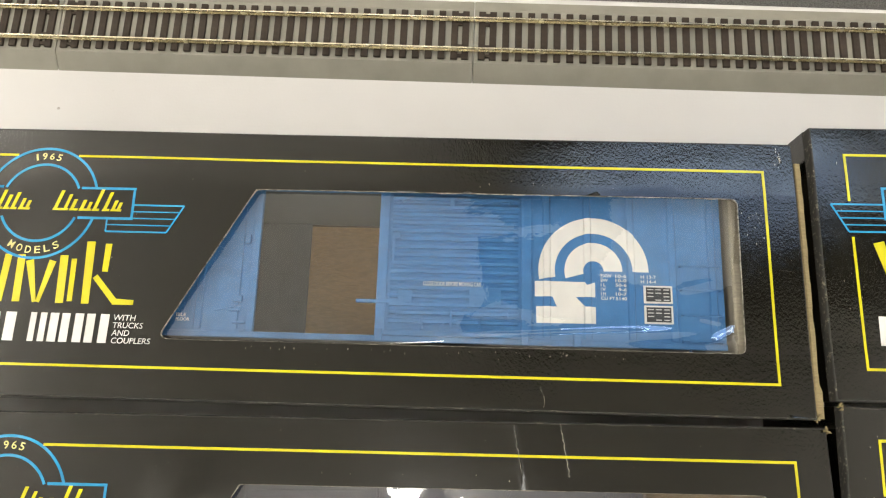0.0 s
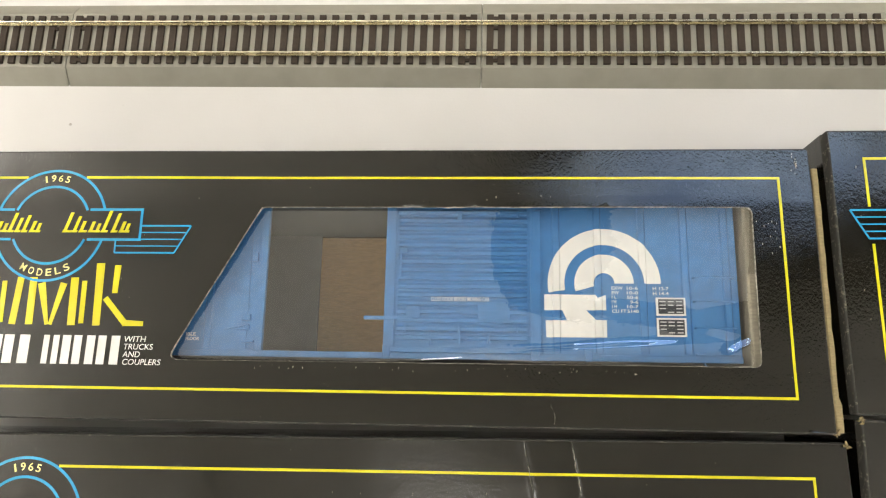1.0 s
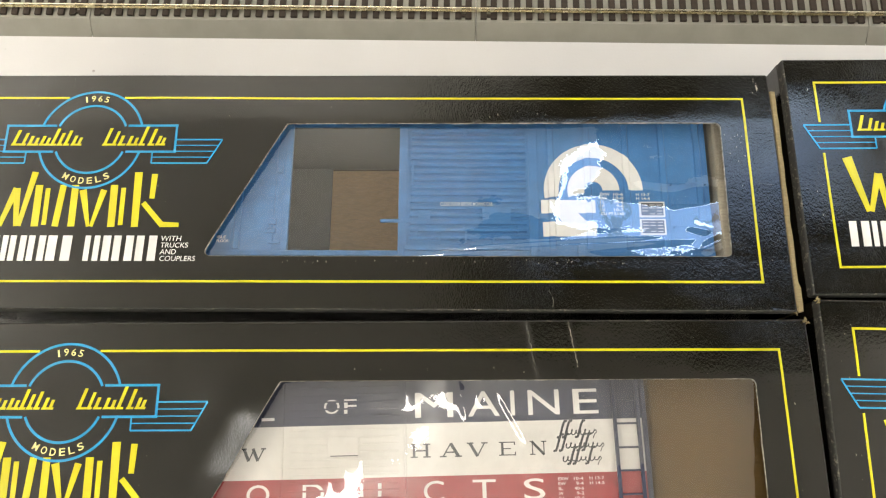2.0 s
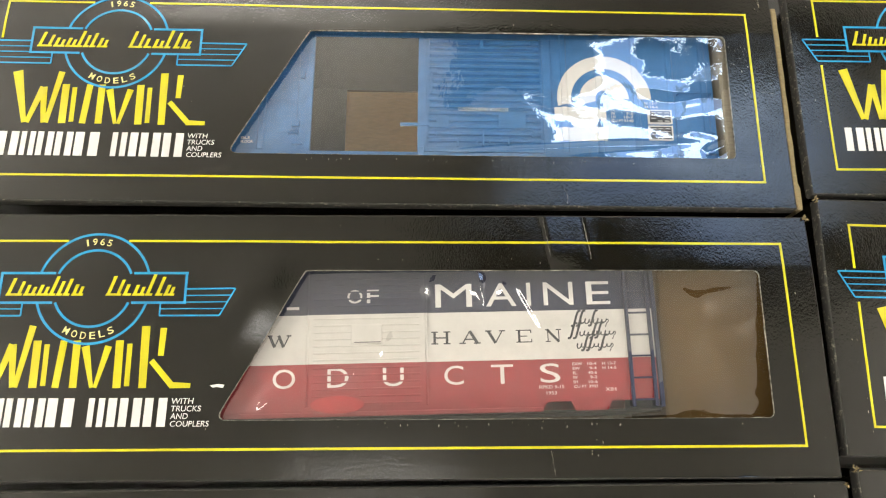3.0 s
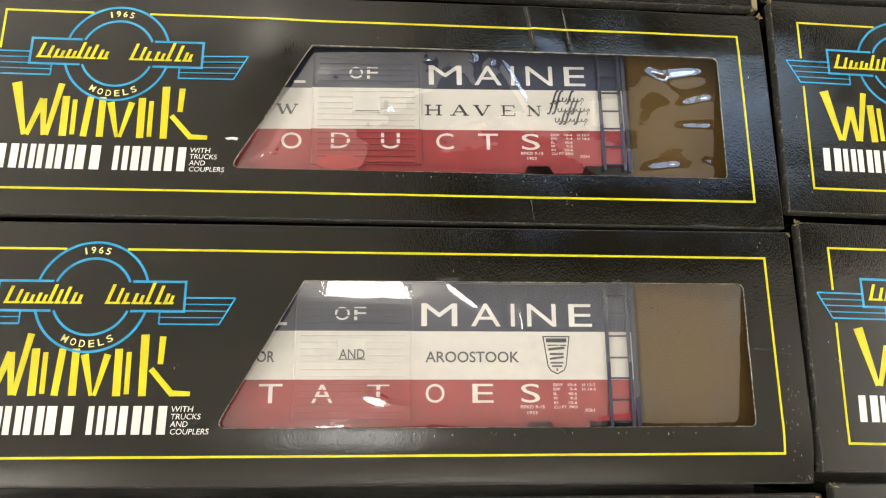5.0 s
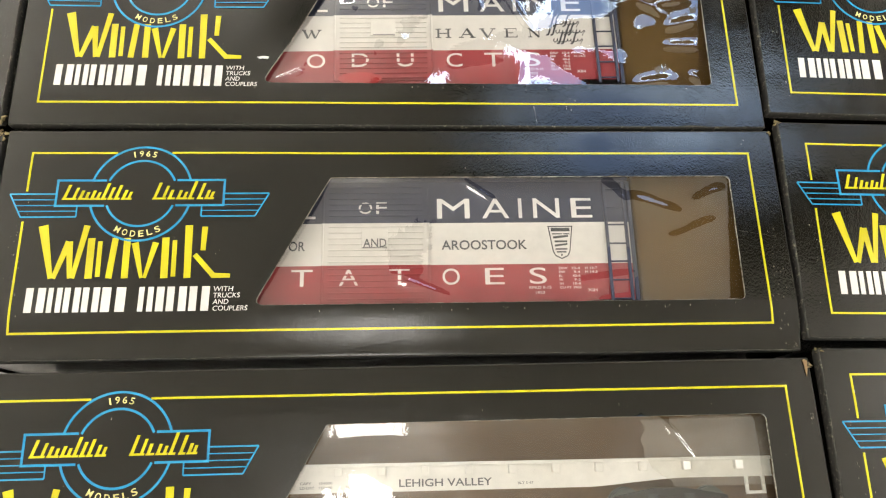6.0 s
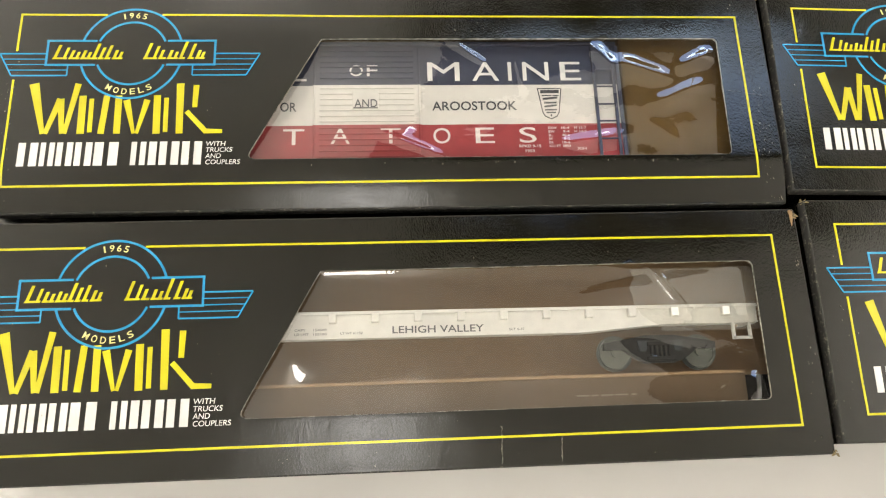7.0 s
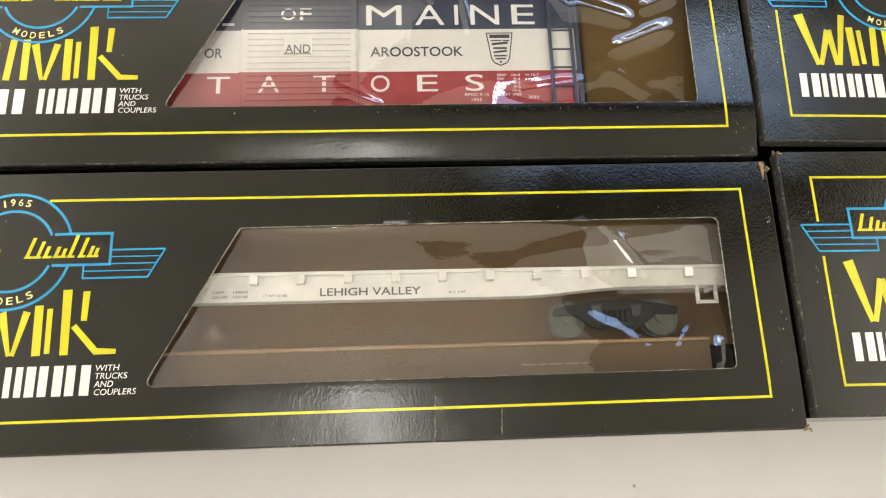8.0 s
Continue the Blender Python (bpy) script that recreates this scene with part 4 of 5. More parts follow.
def tricolour_boxcar(key, at, first_car):
    """A forty-foot boxcar in three bands. Its own x = 0 is the near end, y = 0 the middle of the pale band."""
    th = in_box("tricolour_boxcar", key, "model boxcar in navy, cream and red bands with " + ("serif" if first_car else "plain") + " dark lettering", "model railcar", "tricolour boxcars in cartons")
    th.matrix_basis = place(key) @ pose(at[0] * MM, at[1] * MM, 0, 0, 0, at[2])
    zs, back = HB - 0.0085, HB - 0.067
    left, right = -257.0, 0.0
    edges = (33.2, 11.0, -10.9, -29.4)
    for mat, v1, v0 in ((NAVY, edges[0], edges[1]), (CREAM, edges[1], edges[2]), (RED, edges[2], edges[3])):
        part("side_band", box_mesh(left * MM, right * MM, v0 * MM, v1 * MM, zs - 0.0014, zs), mat, th)
        # door band stands proud, with pressed lines
        dv1, dv0 = min(v1, 32.0) , max(v0, -30.5)
        dd = part("door_band", box_mesh(-156.2 * MM, -104.2 * MM, dv0 * MM, dv1 * MM, zs, zs + 0.0007), mat, th)
        k = 0
        v = dv1 - 1.9
        while v > dv0 + 0.8:
            part("pressed_line", box_mesh(-153.6 * MM, -106.4 * MM, (v - 0.35) * MM, (v + 0.35) * MM, zs + 0.0007, zs + 0.0014, 0.00015), mat, dd)
            v -= 3.05
        for u in (-156.9, -104.0):
            part("door_edge", box_mesh(u * MM, (u + 0.9) * MM, dv0 * MM, dv1 * MM, zs, zs + 0.0013, 0.0002), mat, dd)
    part("roof", box_mesh(left * MM, right * MM, 33.2 * MM, 35.2 * MM, back, zs + 0.0015, 0.0004), NAVY, th)
    part("car_floor", box_mesh(left * MM, right * MM, -34.4 * MM, -33.0 * MM, back, zs - 0.003, 0.0003), BLACK_PLASTIC, th, "black underframe")
    for u0, u1 in ((left, -51.0), (-40.5, -22.5)):
        part("skirt", prism(bmesh.new(), [(u0, -29.4), (u0 + (0 if u0 == left else 2), -33.4), (u1 - 2, -33.4), (u1, -29.4)], zs - 0.0014, zs), RED, th)
    part("car_end", box_mesh(-0.0014, 0.0, -0.033, 0.0332, back, zs - 0.0014), NAVY, th)
    part("far_side", box_mesh(left * MM, -1.4 * MM, -33 * MM, 33.2 * MM, back, back + 0.0014), RED, th)
    part("side_sill", box_mesh(left * MM, -53 * MM, -33.6 * MM, -31.6 * MM, zs, zs + 0.0008, 0.0003), RED, th)
    # ladder at the end
    for u in (-13.2, -3.2):
        part("ladder_stile", box_mesh((u - 0.75) * MM, (u + 0.75) * MM, -32.5 * MM, 32.0 * MM, zs + 0.0008, zs + 0.0024, 0.0003), NAVY, th)
    part("corner_post", box_mesh(-1.2 * MM, 0.8 * MM, -32.8 * MM, 33.0 * MM, zs - 0.001, zs + 0.001, 0.0003), NAVY, th)
    for v in (28.2, 18.5, 8.9, -1.0, -10.4, -20.0, -29.5):
        part("ladder_rung", rod(bmesh.new(), (-13.2 * MM, v * MM, zs + 0.0018), (-3.2 * MM, v * MM, zs + 0.0018), 0.00045), NAVY, th)
    for u in (-60, -30):
        part("side_seam", box_mesh((u - 0.15) * MM, (u + 0.15) * MM, 11.0 * MM, 33 * MM, zs, zs + 0.0001), NAVY, th)
    z, zd = zs + 0.00004, zs + 0.00075
    big = WHITE_PAINT
    for ch, u0, u1 in (("M", -99.2, -82.6), ("A", -76.2, -62.4), ("I", -57.6, -55.8), ("N", -50.0, -36.4), ("E", -30.4, -19.6)):
        words("letter", ch, (u0, u1, 13.4, 24.0), big, th, z, 0.0, label="white painted letter")
    for ch, u0, u1 in (("O", -138.8, -132.0), ("F", -130.0, -124.6)):
        words("letter", ch, (u0, u1, 15.9, 22.0), big, th, zd, 0.0, 0.00025, label="white painted letter")
    part("letter", box_mesh(-166.0 * MM, -160.4 * MM, 13.6 * MM, 14.9 * MM, z, z + 0.0001), big, th)
    low = (("O", -171.2, -161.4), ("D", -147.2, -138.0), ("U", -123.0, -113.8), ("C", -96.0, -87.4), ("T", -75.2, -65.4), ("S", -53.6, -44.6)) if first_car else \
          (("T", -171.4, -161.0), ("A", -148.0, -138.6), ("T", -123.4, -113.4), ("O", -97.2, -88.6), ("E", -76.0, -66.4), ("S", -53.8, -45.2))
    for ch, u0, u1 in low:
        on_door = -156 < u0 < -105
        words("letter", ch, (u0, u1, -21.2, -12.8), big, th, zd if on_door else z, 0.0, 0.00025 if on_door else 0.00012, label="white painted letter")
    if first_car:
        for ch, u0, u1 in (("H", -101.4, -92.8), ("A", -88.8, -79.4), ("V", -77.2, -68.2), ("E", -63.4, -56.2), ("N", -50.2, -43.0)):
            serif(ch, u0, u1, -3.2, 2.4, th, z)
        serif("W", -174.0, -163.6, -3.0, 2.2, th, z)
        # slanted flourish: three rows of running loops under tall hooked strokes
        bm = bmesh.new()
        rnd = random.Random(5)

        def stroke(pts, w):
            for k, (p, q) in enumerate(zip(pts, pts[1:])):
                bar(bm, p, q, w, z, z + 0.0001 + 0.000008 * (k % 4))

        for v, u0, u1, tall in ((4.6, -34.6, -22.6, (-36.8, -34.6, -29.0)), (-0.9, -35.4, -19.8, (-38.6, -36.2, -28.8, -26.6)), (-6.4, -37.0, -21.4, (-33.0, -30.8, -25.4))):
            pts = []
            n = int((u1 - u0) * 5)
            for i in range(n + 1):
                f = i / n
                a = f * (u1 - u0) * 3.3
                lift_v = 1.15 + 1.25 * math.sin(a) * (0.75 + 0.25 * math.sin(a * 0.37 + v))
                pts.append((u0 + f * (u1 - u0) + 0.5 * math.cos(a) + 0.3 * lift_v, v + lift_v))
            stroke(pts, 0.5)
            for u in tall:
                stroke([(u - 1.5, v - 0.7), (u - 0.7, v - 1.1), (u, v), (u + 1.1, v + 3.4), (u + 2.0, v + 5.6), (u + 2.7, v + 6.2), (u + 3.1, v + 5.5)], 0.95)
            stroke([(u1 + 0.2, v + 1.2), (u1 + 1.2, v + 2.0), (u1 + 1.5, v + 1.0), (u1 + 0.6, v + 0.2), (u1 - 0.2, v - 1.6)], 0.36)
        part("script_emblem", bm, DARK_PRINT, th, "dark slanted script flourish")
        part("placard", box_mesh(-137.0 * MM, -123.4 * MM, -2.4 * MM, 6.0 * MM, zs + 0.0006, zs + 0.0015, 0.0002), CREAM, th)
        part("placard_line", box_mesh(-135.6 * MM, -123.8 * MM, -1.9 * MM, -1.5 * MM, zs + 0.0015, zs + 0.0016), DARK_PRINT, th)
        # brighter red painted where the film's reflected veil is missing
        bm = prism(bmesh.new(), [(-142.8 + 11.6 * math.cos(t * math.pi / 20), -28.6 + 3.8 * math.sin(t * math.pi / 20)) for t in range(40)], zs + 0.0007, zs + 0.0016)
        part("unveiled_patch", bm, RED_UNVEILED, th, "red oval brightened where the film glare is missing")
    else:
        words("name_text", "AROOSTOOK", (-97.3, -54.2, -3.2, 1.8), DARK_PRINT, th, z, 0.012)
        words("name_text", "AND", (-136.3, -124.8, -1.8, 2.6), DARK_PRINT, th, zs + 0.00155, 0.006)
        words("name_text", "OR", (-173.2, -165.2, -3.2, 1.8), DARK_PRINT, th, z, 0.012)
        part("placard", box_mesh(-137.2 * MM, -124.2 * MM, -2.3 * MM, 7.2 * MM, zs + 0.0006, zs + 0.0015, 0.0002), CREAM, th)
        part("placard_line", box_mesh(-136.8 * MM, -124.6 * MM, -2.1 * MM, -1.7 * MM, zs + 0.0015, zs + 0.0016), DARK_PRINT, th)
        shield = [(-43.2, 9.0), (-30.4, 9.0), (-32.4, -4.8), (-33.6, -7.0), (-36.8, -8.6), (-40.0, -7.0), (-41.2, -4.8)]
        part("shield", prism(bmesh.new(), shield, z, z + 0.0001), DARK_PRINT, th, "dark outlined shield emblem")
        inner = [(-36.8 + (x + 36.8) * 0.9, 0.6 + (y - 0.6) * 0.93) for x, y in shield]
        part("shield_field", prism(bmesh.new(), inner, z, z + 0.00016), CREAM, th)
        for u0, u1, v0, v1, sl in ((-41.6, -32.0, 6.0, 7.9, 0), (-41.0, -36.0, 4.4, 5.0, 0), (-35.4, -32.2, 4.4, 5.0, 0), (-40.6, -33.0, 2.2, 3.4, 0.8), (-40.0, -33.6, 0.2, 1.2, 0), (-40.0, -33.6, -2.0, -1.0, 0.8), (-39.8, -33.8, -3.7, -2.9, 0), (-39.2, -34.4, -5.2, -4.4, 0), (-37.2, -36.4, -7.0, -5.8, 0)):
            prism_bm = prism(bmesh.new(), [(u0, v0), (u1, v0 + sl), (u1, v1 + sl), (u0, v1)], z + 0.0001, z + 0.0002)
            part("emblem_bar", prism_bm, DARK_PRINT, th)
    rows = (("EXW", "10-4", "H 13-7"), ("EW", "9-4", "H 14-5"), ("IL", "40-6", ""), ("IW", "9-2", ""), ("IH", "10-6", ""), ("CU FT", "3903", ""))
    for i, (a, b, c) in enumerate(rows):
        v1 = -12.6 - i * 1.98
        words("dimension_text", a, (-38.9, -38.9 + {"EXW": 4.4, "EW": 3.2, "CU FT": 5.8}.get(a, 1.9), v1 - 1.3, v1), big, th, z, 0.012)
        words("dimension_text", b, (-28.2 - (4.0 if len(b) > 3 else 3.2), -28.2, v1 - 1.3, v1), big, th, z, 0.012)
        if c:
            words("dimension_text", c, (-25.6, -19.4, v1 - 1.3, v1), big, th, z, 0.012)
    words("dimension_text", "XIH", (-25.0, -20.2, -25.4, -23.8), big, th, z, 0.012)
    words("dimension_text", "RPKD 9-15", (-54.2, -43.2, -23.8, -22.3), big, th, z, 0.012)
    words("dimension_text", "1953", (-51.2, -46.6, -26.4, -24.9), big, th, z, 0.012)
    return th


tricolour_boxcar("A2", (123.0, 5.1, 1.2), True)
tricolour_boxcar("A3", (118.2, -0.8, 0.1), False)
for key, u in (("A2", 126.0), ("A3", 121.5)):
    tray = insert(key, -68)
    filler(tray, u, 190, -53, 53, -13, KRAFT, "end_filler", "brown kraft end block")


# ---- flatcar ----
def flatcar():
    th = in_box("flatcar", "A4", "ivory model flatcar with stake pockets and black trucks", "model railcar")
    th.matrix_basis = place("A4") @ pose(0, 0, 0, 0, 0, -0.35)
    zs = HB - 0.010
    back = zs - 0.055
    top = 14.2
    out = [(-150, top - 1), (-150, 1.6), (86, 2.4), (92, 2.7), (118, 5.0), (128, 5.6), (172.4, 5.6), (172.4, top - 1)]
    part("side_sill", prism(bmesh.new(), out, zs - 0.002, zs), IVORY, th)
    part("deck", box_mesh(-150 * MM, 172.6 * MM, (top - 1.6) * MM, top * MM, back, zs + 0.0012, 0.0003), IVORY, th)
    part("far_sill", prism(bmesh.new(), out, back, back + 0.002), IVORY, th)
    part("bottom_flange", prism(bmesh.new(), [(-150, 1.3), (86, 1.9), (92, 2.2), (118, 4.5), (128, 5.1), (172.4, 5.1), (172.4, 5.8), (128, 5.8), (118, 5.2), (92, 2.9), (86, 2.6), (-150, 2.1)], zs - 0.006, zs + 0.0005), IVORY, th)
    part("end_sill", box_mesh(170.8 * MM, 172.6 * MM, 5.6 * MM, (top - 1.6) * MM, back + 0.002, zs - 0.002), IVORY, th)
    for u in (-50.0, -29.4, -9.8, 10.0, 30.0, 50.0, 70.2, 90.4, 111.0, 131.4, 156.2):
        part("stake_pocket", box_mesh((u - 1.75) * MM, (u + 1.75) * MM, 8.6 * MM, 12.6 * MM, zs, zs + 0.0036, 0.0003), IVORY, th)
    for a, b in (((160.2, 5.6), (160.2, -2.4)), ((168.2, 5.6), (168.2, -2.4)), ((159.6, -2.0), (168.8, -2.0))):
        part("stirrup_step", bar(bmesh.new(), a, b, 1.3, zs - 0.0014, zs), IVORY, th)
    z = zs + 0.00004
    words("name_text", "LEHIGH VALLEY", (-1.9, 40.7, 3.6, 7.0), DARK_PRINT, th, z, 0.01)
    words("data_text", "CAPY", (-46.8, -41.8, 5.4, 6.5), DARK_PRINT, th, z)
    words("data_text", "154000", (-38.2, -32.2, 5.4, 6.5), DARK_PRINT, th, z)
    words("data_text", "LD LMT", (-46.8, -40.4, 3.4, 4.5), DARK_PRINT, th, z)
    words("data_text", "155100", (-38.2, -32.2, 3.4, 4.5), DARK_PRINT, th, z)
    words("data_text", "LT WT 61100", (-25.8, -15.7, 3.6, 4.7), DARK_PRINT, th, z)
    words("data_text", "BLT 5-47", (52.7, 59.8, 3.8, 4.9), DARK_PRINT, th, z)
    # truck
    zt = zs - 0.004
    truck = part("truck_frame", prism(bmesh.new(), [(98, -3.0), (108, -1.2), (118, 0.6), (132, 0.6), (142, -1.2), (152, -3.0), (152, -6.0), (143, -6.0), (137, -10.5), (132, -12.5), (118, -12.5), (113, -10.5), (107, -6.0), (98, -6.0)], zt - 0.003, zt), BLACK_PLASTIC, th, "black moulded truck frame")
    for u in (116.5, 133.5):
        part("frame_opening", prism(bmesh.new(), [(u - 2.6, -2.0), (u + 2.6, -2.0), (u + 1.6, -7.0), (u - 1.6, -7.0)], zt, zt + 0.0006), DARK_PRINT, truck)
    for k in range(5):
        u = 120.5 + k * 2.2
        part("spring", rod(bmesh.new(), (u * MM, -9.5 * MM, zt + 0.0006), (u * MM, -4.5 * MM, zt + 0.0006), 0.0008), BLACK_PLASTIC, truck)
    part("bolster", box_mesh(118.5 * MM, 131.5 * MM, -4.5 * MM, -2.6 * MM, zt, zt + 0.0016, 0.0003), BLACK_PLASTIC, truck)
    part("spring_plank", box_mesh(118 * MM, 132 * MM, -11.4 * MM, -9.6 * MM, zt, zt + 0.0014, 0.0003), BLACK_PLASTIC, truck)
    for u in (104.2, 145.0):
        bm = bmesh.new()
        for r, d0, d1 in ((8.6, 0.0062, 0.0052), (7.8, 0.0052, 0.0032), (2.2, 0.0032, 0.002)):
            bmesh.ops.create_cone(bm, cap_ends=True, segments=40, radius1=r * MM, radius2=r * MM, depth=(d0 - d1), matrix=Matrix.Translation((u * MM, -7.3 * MM, zt - (d0 + d1) / 2)))
        w = part("wheel", bm, WHEEL_GREY, th, "grey-green wheel")
        part("wheel_rim", prism(bmesh.new(), arc_band(u, -7.3, 6.6, 7.8, 0, 359.9, 40), zt - 0.0032, zt - 0.0024), WHEEL_GREY, w)
    return th


flatcar()
tray = in_box("cardboard_insert", "A4", "folded brown kraft cardboard tray with a tan cut edge", "cardboard insert", "kraft trays in the cartons")
part("tray_floor", box_mesh(-0.190, 0.190, -0.019, 0.055, HB - 0.030, HB - 0.0285), KRAFT_MID, tray)
part("tray_wall", box_mesh(-0.190, 0.190, 0.0535, 0.055, HB - 0.0285, HB - 0.006), KRAFT_MID, tray)
lip = bmesh.new()
slab(lip, -0.190, 0.1625, -0.055, -0.0195, HB - 0.012, HB - 0.0105)
slab(lip, -0.190, 0.1625, -0.0195, -0.0188, HB - 0.0285, HB - 0.0105)
# kraft colour darkened here to offset the extra light on the raised fold
part("front_fold", lip, KRAFT_DIMMED, tray)
bm = bmesh.new()
n = 60
rowsv = []
for i in range(n + 1):
    u = -190 + 352.5 * i / n
    d = 0.25 * noise.noise(Vector((u / 9, 1.3, 0)))
    rowsv.append([bm.verts.new((u * MM, y * MM, z)) for y, z in ((-19.7 + d * 0.4, HB - 0.0104), (-19.5, HB - 0.0096), (-18.2 + d, HB - 0.0096), (-18.1 + d, HB - 0.0112))])
for a, b in zip(rowsv, rowsv[1:]):
    for i in range(3):
        bm.faces.new((a[i], a[i + 1], b[i + 1], b[i]))
part("cut_edge", bm, KRAFT_EDGE, tray, "tan cut cardboard edge")
for i, (u0, u1) in enumerate(((82, 88), (89, 92), (93.5, 99), (100, 106), (107.5, 110))):
    part("print_bar", box_mesh(u0 * MM, u1 * MM, -28.0 * MM, -27.35 * MM, HB - 0.0105, HB - 0.0104), PAPER, tray)

# crumpled polythene sleeve over one end of the flatcar
sleeve = in_box("plastic_sleeve", "A4", "crumpled milky polythene sleeve round the flatcar end", "plastic sleeve")
bm = bmesh.new()
grid = []
for j in range(31):
    row = []
    for i in range(37):
        v = 0.5 + 30.5 * j / 30
        start = 112 + 26 * max(0.0, (14 - v) / 30) + 3 * noise.noise(Vector((v / 6, 1.0, 4.0)))
        u = start + (175 - start) * i / 36
        z = -8.2 + 1.3 * noise.noise(Vector((u / 10, v / 8, 8.8))) + 0.9 * abs(noise.noise(Vector((u / 5, v / 5, 2.8))))
        row.append(bm.verts.new((u * MM, v * MM, HB + max(z, -7.3) * MM)))
    grid.append(row)
for a, b in zip(grid, grid[1:]):
    for i in range(36):
        bm.faces.new((a[i], a[i + 1], b[i + 1], b[i]))
part("sleeve_sheet", bm, SLEEVE, sleeve, "", True)

for key in ("B1", "B2", "B3", "B4", "C2", "C3"):
    insert(key, -30)


# ---- wear ----
def on(th):
    """Shape what follows to the face of this carton."""
    BOW["key"] = next(k for k, c in cartons.items() if c == th)


def crease_line(th, points, width, mat=None):
    """A raised, rubbed fold in the board along a wandering line."""
    on(th)
    bm = bmesh.new()
    rnd = random.Random(int(points[0][0] * 7))
    pts = []
    for (a, b), (c, d) in zip(points, points[1:]):
        n = max(2, int(math.hypot(c - a, d - b) / 1.2))
        pts += [(a + (c - a) * i / n + rnd.uniform(-0.25, 0.25), b + (d - b) * i / n) for i in range(n)]
    rows = []
    for x, y in pts:
        w = width * rnd.uniform(0.25, 1.0)
        z = HB + warp(x, y)
        rows.append([bm.verts.new(((x + dx * w) * MM, y * MM, z + dz * MM)) for dx, dz in ((-1, -0.05), (-0.3, 0.16), (0.3, 0.16), (1, -0.05))])
    for a, b in zip(rows, rows[1:]):
        for i in range(3):
            bm.faces.new((a[i], a[i + 1], b[i + 1], b[i]))
    part("crease", bm, mat or CREASED, th, "pale rubbed crease")


def scuff(th, cu, cv, su, sv, count, seed, most=0.3):
    """A cluster of tiny chips where the print is rubbed through."""
    on(th)
    bm = bmesh.new()
    rnd = random.Random(seed)
    for _ in range(count // 2):
        x, y = cu + rnd.gauss(0, su), cv + rnd.gauss(0, sv)
        if abs(x) > CX - 2 or abs(y) > CY - 1.5 or (-74 < x < 170 and abs(y) < 34.0):
            continue
        r = rnd.uniform(0.05, most)
        a0 = rnd.uniform(0, 6.28)
        z = HB + warp(x, y) + 0.00022
        vs = [bm.verts.new(((x + r * rnd.uniform(0.4, 1.2) * math.cos(a0 + k * 1.256)) * MM, (y + 2.4 * r * rnd.uniform(0.4, 1.2) * math.sin(a0 + k * 1.256)) * MM, z)) for k in range(5)]
        bm.faces.new(vs)
    tagged(part("scuff_marks", bm, CHIPPED, th, "cluster of pale chips in the print"), kind="stuff")


def frayed_corner(th, u, v, size, seed):
    """Torn brown board fibres standing out at a corner."""
    bm = bmesh.new()
    rnd = random.Random(seed)
    for _ in range(9):
        a = rnd.uniform(0, 6.28)
        ln = size * rnd.uniform(0.5, 1.2)
        x, y = u + rnd.uniform(-1, 1) * size * 0.4, v + rnd.uniform(-1, 1) * size * 0.4
        z0 = HB - rnd.uniform(0.2, 2.2) * MM
        p = [(x, y), (x + ln * math.cos(a), y + ln * math.sin(a)), (x + ln * 0.5 * math.cos(a + 0.9), y + ln * 0.5 * math.sin(a + 0.9))]
        top = [bm.verts.new((q * MM, w * MM, z0 + rnd.uniform(0, 1.0) * MM)) for q, w in p]
        low = [bm.verts.new((q * MM, w * MM, z0 - 0.6 * MM)) for q, w in p]
        bm.faces.new(top)
        bm.faces.new(low[::-1])
        for i in range(3):
            bm.faces.new((low[i - 1], low[i], top[i], top[i - 1]))
    tagged(part("frayed_corner", bm, KRAFT_RAW, th, "torn brown board fibres"), kind="stuff")


CREASED = edge_material("rubbed_crease", (0.03, 0.028, 0.024), (0.4, 0.37, 0.31), 0.42, 0.7)
CHIPPED = edge_material("chipped_print", (0.06, 0.055, 0.045), (0.42, 0.38, 0.31), 0.35, 0.7)

A1, A2, A3, A4 = (cartons[k] for k in ("A1", "A2", "A3", "A4"))


crease_line(A2, [(72.2, 57.0), (73.6, 48.0), (75.6, 35.5)], 0.16)
crease_line(A2, [(90.6, 57.0), (92.4, 46.0), (94.0, 36.0)], 0.3)
crease_line(A2, [(72.0, -46.0), (73.5, -57.0)], 0.25)
crease_line(A4, [(45.2, -40.0), (44.6, -57.2)], 0.4)
crease_line(A4, [(71.6, -44.5), (70.8, -57.2)], 0.4)
crease_line(A1, [(86.6, -48.0), (88.4, -53.0), (87.8, -57.4)], 0.25)
crease_line(A3, [(169.5, 2.3), (176.0, 1.4), (181.0, 0.3), (190.0, -1.0)], 0.2)
crease_line(A1, [(184.0, 2.0), (192.0, 1.0)], 0.25)
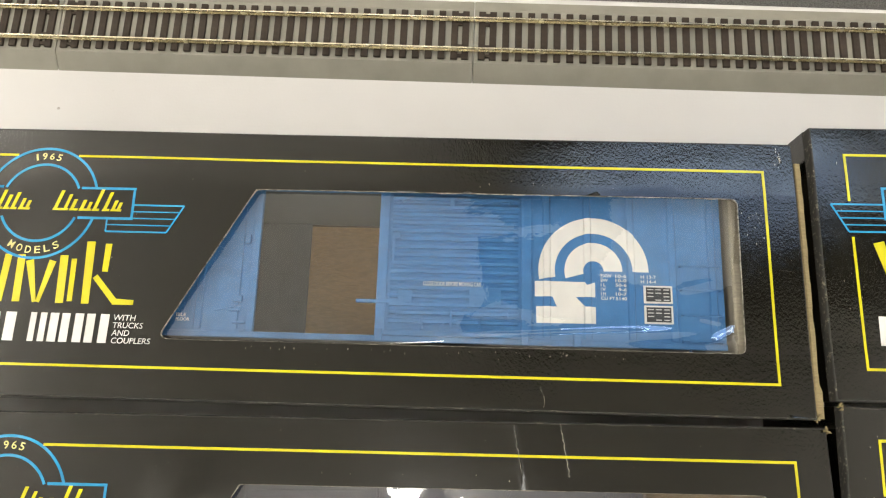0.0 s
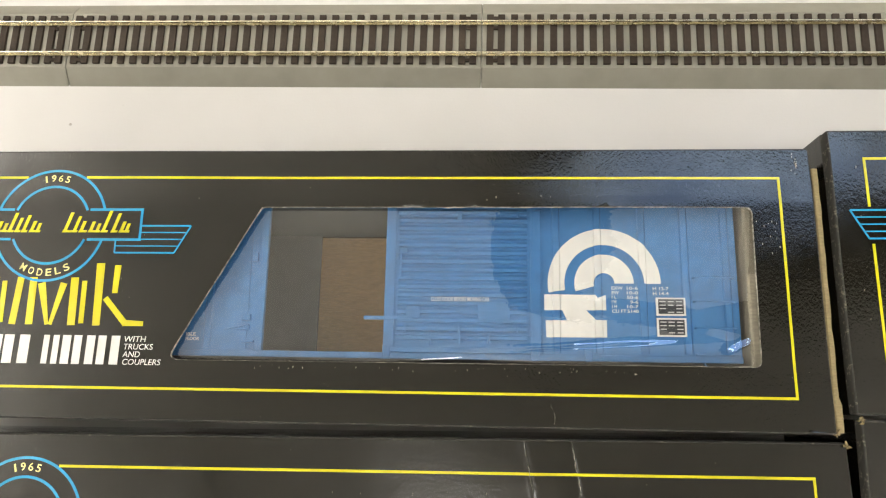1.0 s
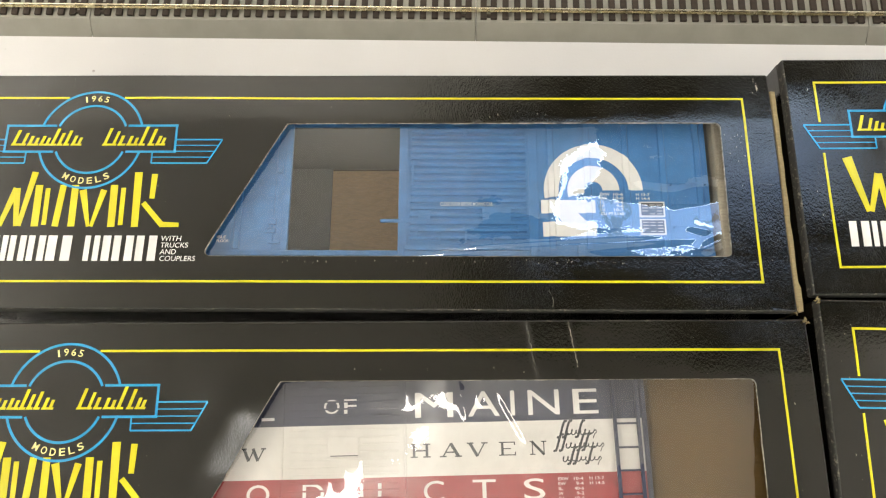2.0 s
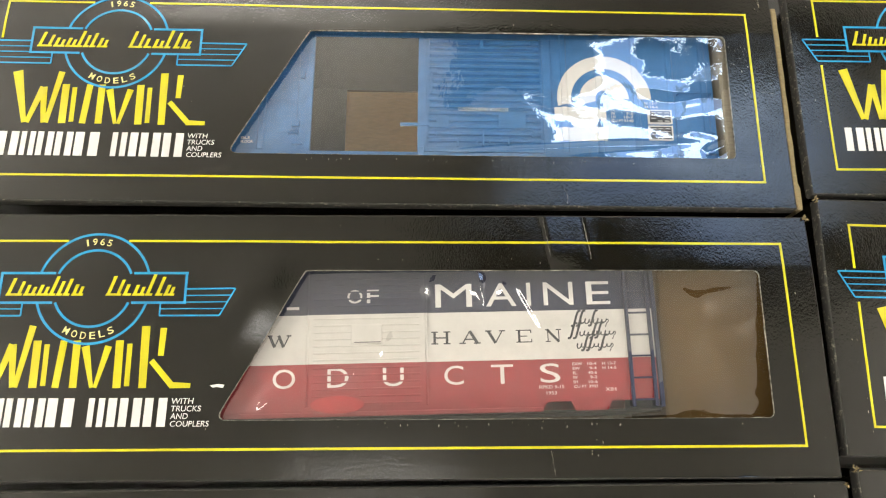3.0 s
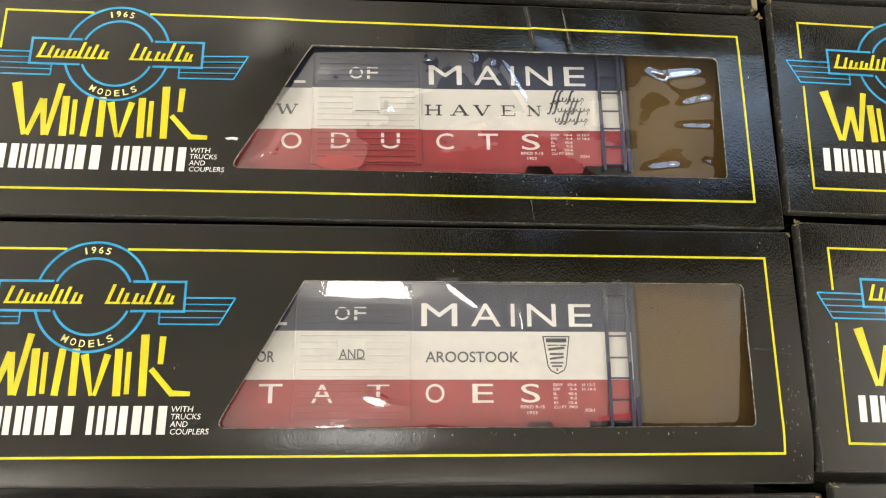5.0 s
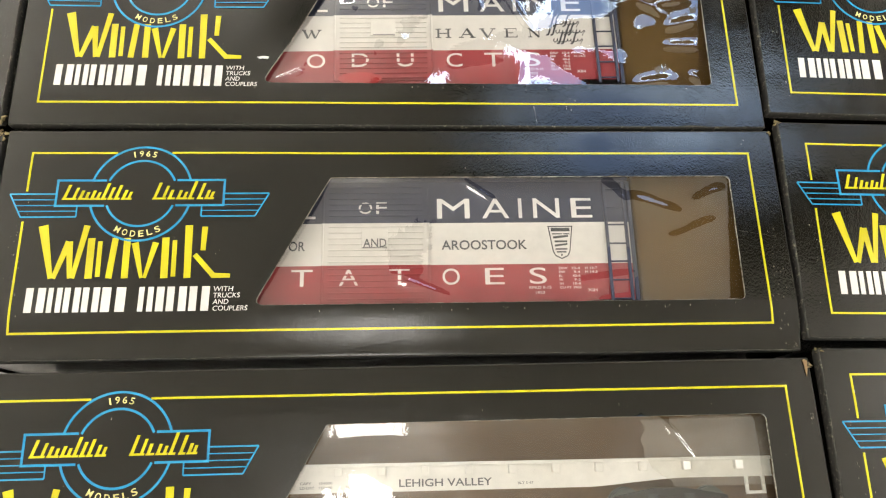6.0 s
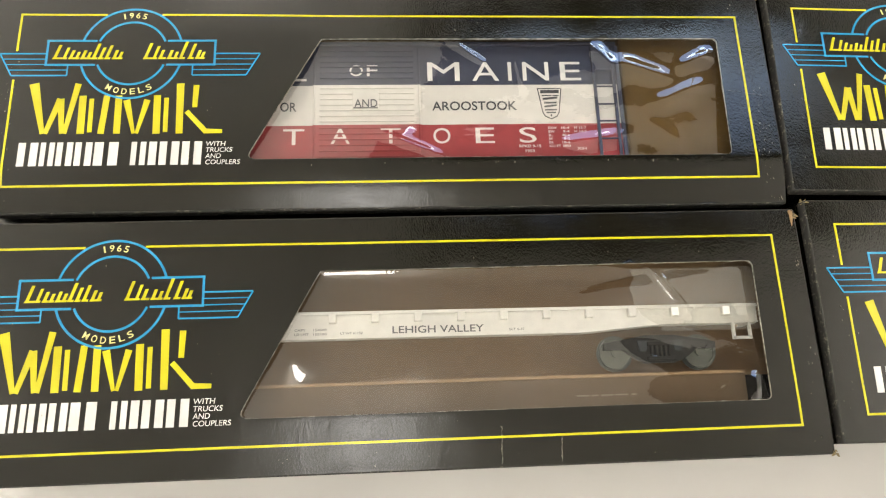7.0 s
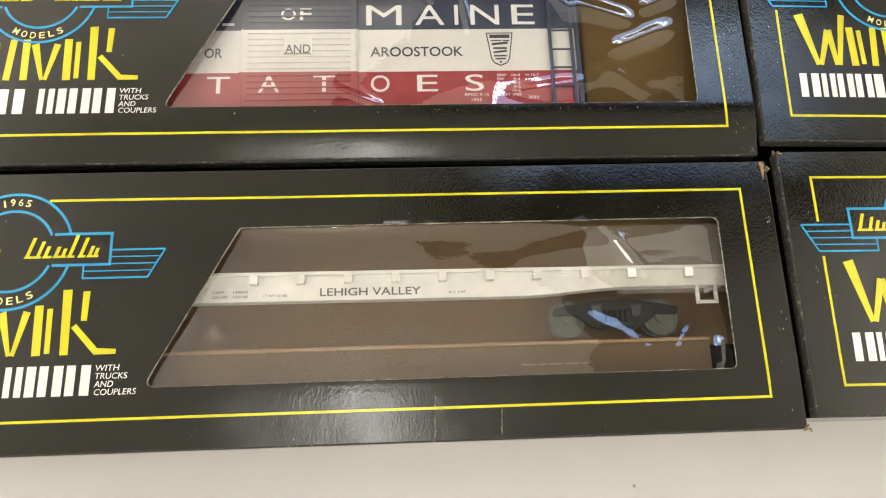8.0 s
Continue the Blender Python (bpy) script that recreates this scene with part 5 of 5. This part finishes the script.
for th, rows in ((A1, ((176, 20, 3.5, 5, 46), (60, -35.4, 60, 0.6, 90), (-90, -2, 4, 6, 6), (80, 36, 30, 1.2, 18))),
                 (A2, ((20, 36.0, 40, 1.0, 18), (88, -46, 5, 5, 16), (40, -35.4, 50, 0.6, 60), (182, 10, 2, 20, 14))),
                 (A3, ((186.5, -22, 1.6, 14, 60), (-181, -6, 2.2, 16, 70), (181, 46, 2.0, 3.5, 26), (-186, -50, 3, 3, 20), (-87.5, -4, 0.9, 4, 9), (50, 37, 40, 0.8, 14), (50, -35.4, 55, 0.6, 60))),
                 (A4, ((189, -20, 1.5, 18, 26), (30, -52, 45, 3, 14), (-160, 12, 30, 20, 12), (100, 37, 40, 0.9, 10)))):
    for k, row in enumerate(rows):
        scuff(th, *row[:4], row[4], k + int(row[0]))
for k, th in enumerate((A1, A2, A3, A4)):
    scuff(th, 40, 0, 110, 46, 300, 70 + k, 0.14)
for key in ("B1", "B2", "B3", "B4"):
    scuff(cartons[key], -150, 0, 40, 40, 90, 80 + ord(key[1]), 0.14)
    scuff(cartons[key], -184, -8, 2.5, 22, 34, ord(key[1]))
# raw flap at the end of the first carton
bm = bmesh.new()
rows = []
for i in range(41):
    v = 49.0 - 106.0 * i / 40
    d = 0.35 * noise.noise(Vector((v / 7, 2.2, 0))) + (0.9 if v < -45 else 0.0)
    zt = HB - (1.6 + 0.5 * noise.noise(Vector((v / 11, 5.0, 0)))) * MM
    rows.append([bm.verts.new((x * MM, v * MM, z)) for x, z in ((194.6, HB - 0.012), (194.8, zt - 0.0004), (195.4, zt), (197.2 + d, zt - 0.0003), (197.4 + d, HB - 0.03))])
for a, b in zip(rows, rows[1:]):
    for i in range(4):
        bm.faces.new((a[i], a[i + 1], b[i + 1], b[i]))
part("end_flap", bm, KRAFT_RAW, A1, "raw brown edge of an open flap")
for th, u, v, s, k in ((A1, 194.5, -57.0, 2.2, 1), (A4, 193.6, 54.5, 2.4, 2), (A4, 193.8, -57.2, 1.8, 3), (A3, 193.6, 56.6, 1.3, 4), (A2, 194.0, 56.6, 1.4, 5),
                       (cartons["C2"], 193.5, -56.0, 3.0, 6), (cartons["C3"], 193.0, 56.5, 3.6, 7), (cartons["B2"], -193.8, 57.0, 1.6, 8), (cartons["B3"], -193.6, 57.0, 1.8, 9), (cartons["B4"], -193.8, 56.8, 1.6, 10)):
    frayed_corner(th, u, v, s, k)
# a torn shred of the top ply lying at one corner, and whitened tips
on(A4)
bm = prism(bmesh.new(), [(190.8, 56.4), (191.6, 56.7), (193.0, 56.2), (192.8, 53.6), (192.5, 51.6), (192.1, 50.2), (191.8, 48.6), (191.6, 50.4), (191.4, 52.2), (191.4, 54.2)], HB + warp(191, 52) + 0.0001, HB + warp(191, 52) + 0.0006)
part("torn_shred", bm, KRAFT_EDGE, A4, "torn tan shred of board")
for th, u, v, k in ((A3, 192.0, -55.6, 31), (A1, 188.0, 50.0, 32), (A4, 191.8, 30.0, 33)):
    scuff(th, u, v, 0.8, 1.6, 40, k)
on(A2)
bm = prism(bmesh.new(), [(-72.4, -18.6), (-69.0, -18.0), (-66.2, -18.3), (-66.8, -19.6), (-69.4, -19.2), (-71.0, -19.5)], HB + warp(-69, -19) + 0.0001, HB + warp(-69, -19) + 0.0007)
part("torn_fleck", bm, INK_WHITE, A2, "white torn fleck of board")
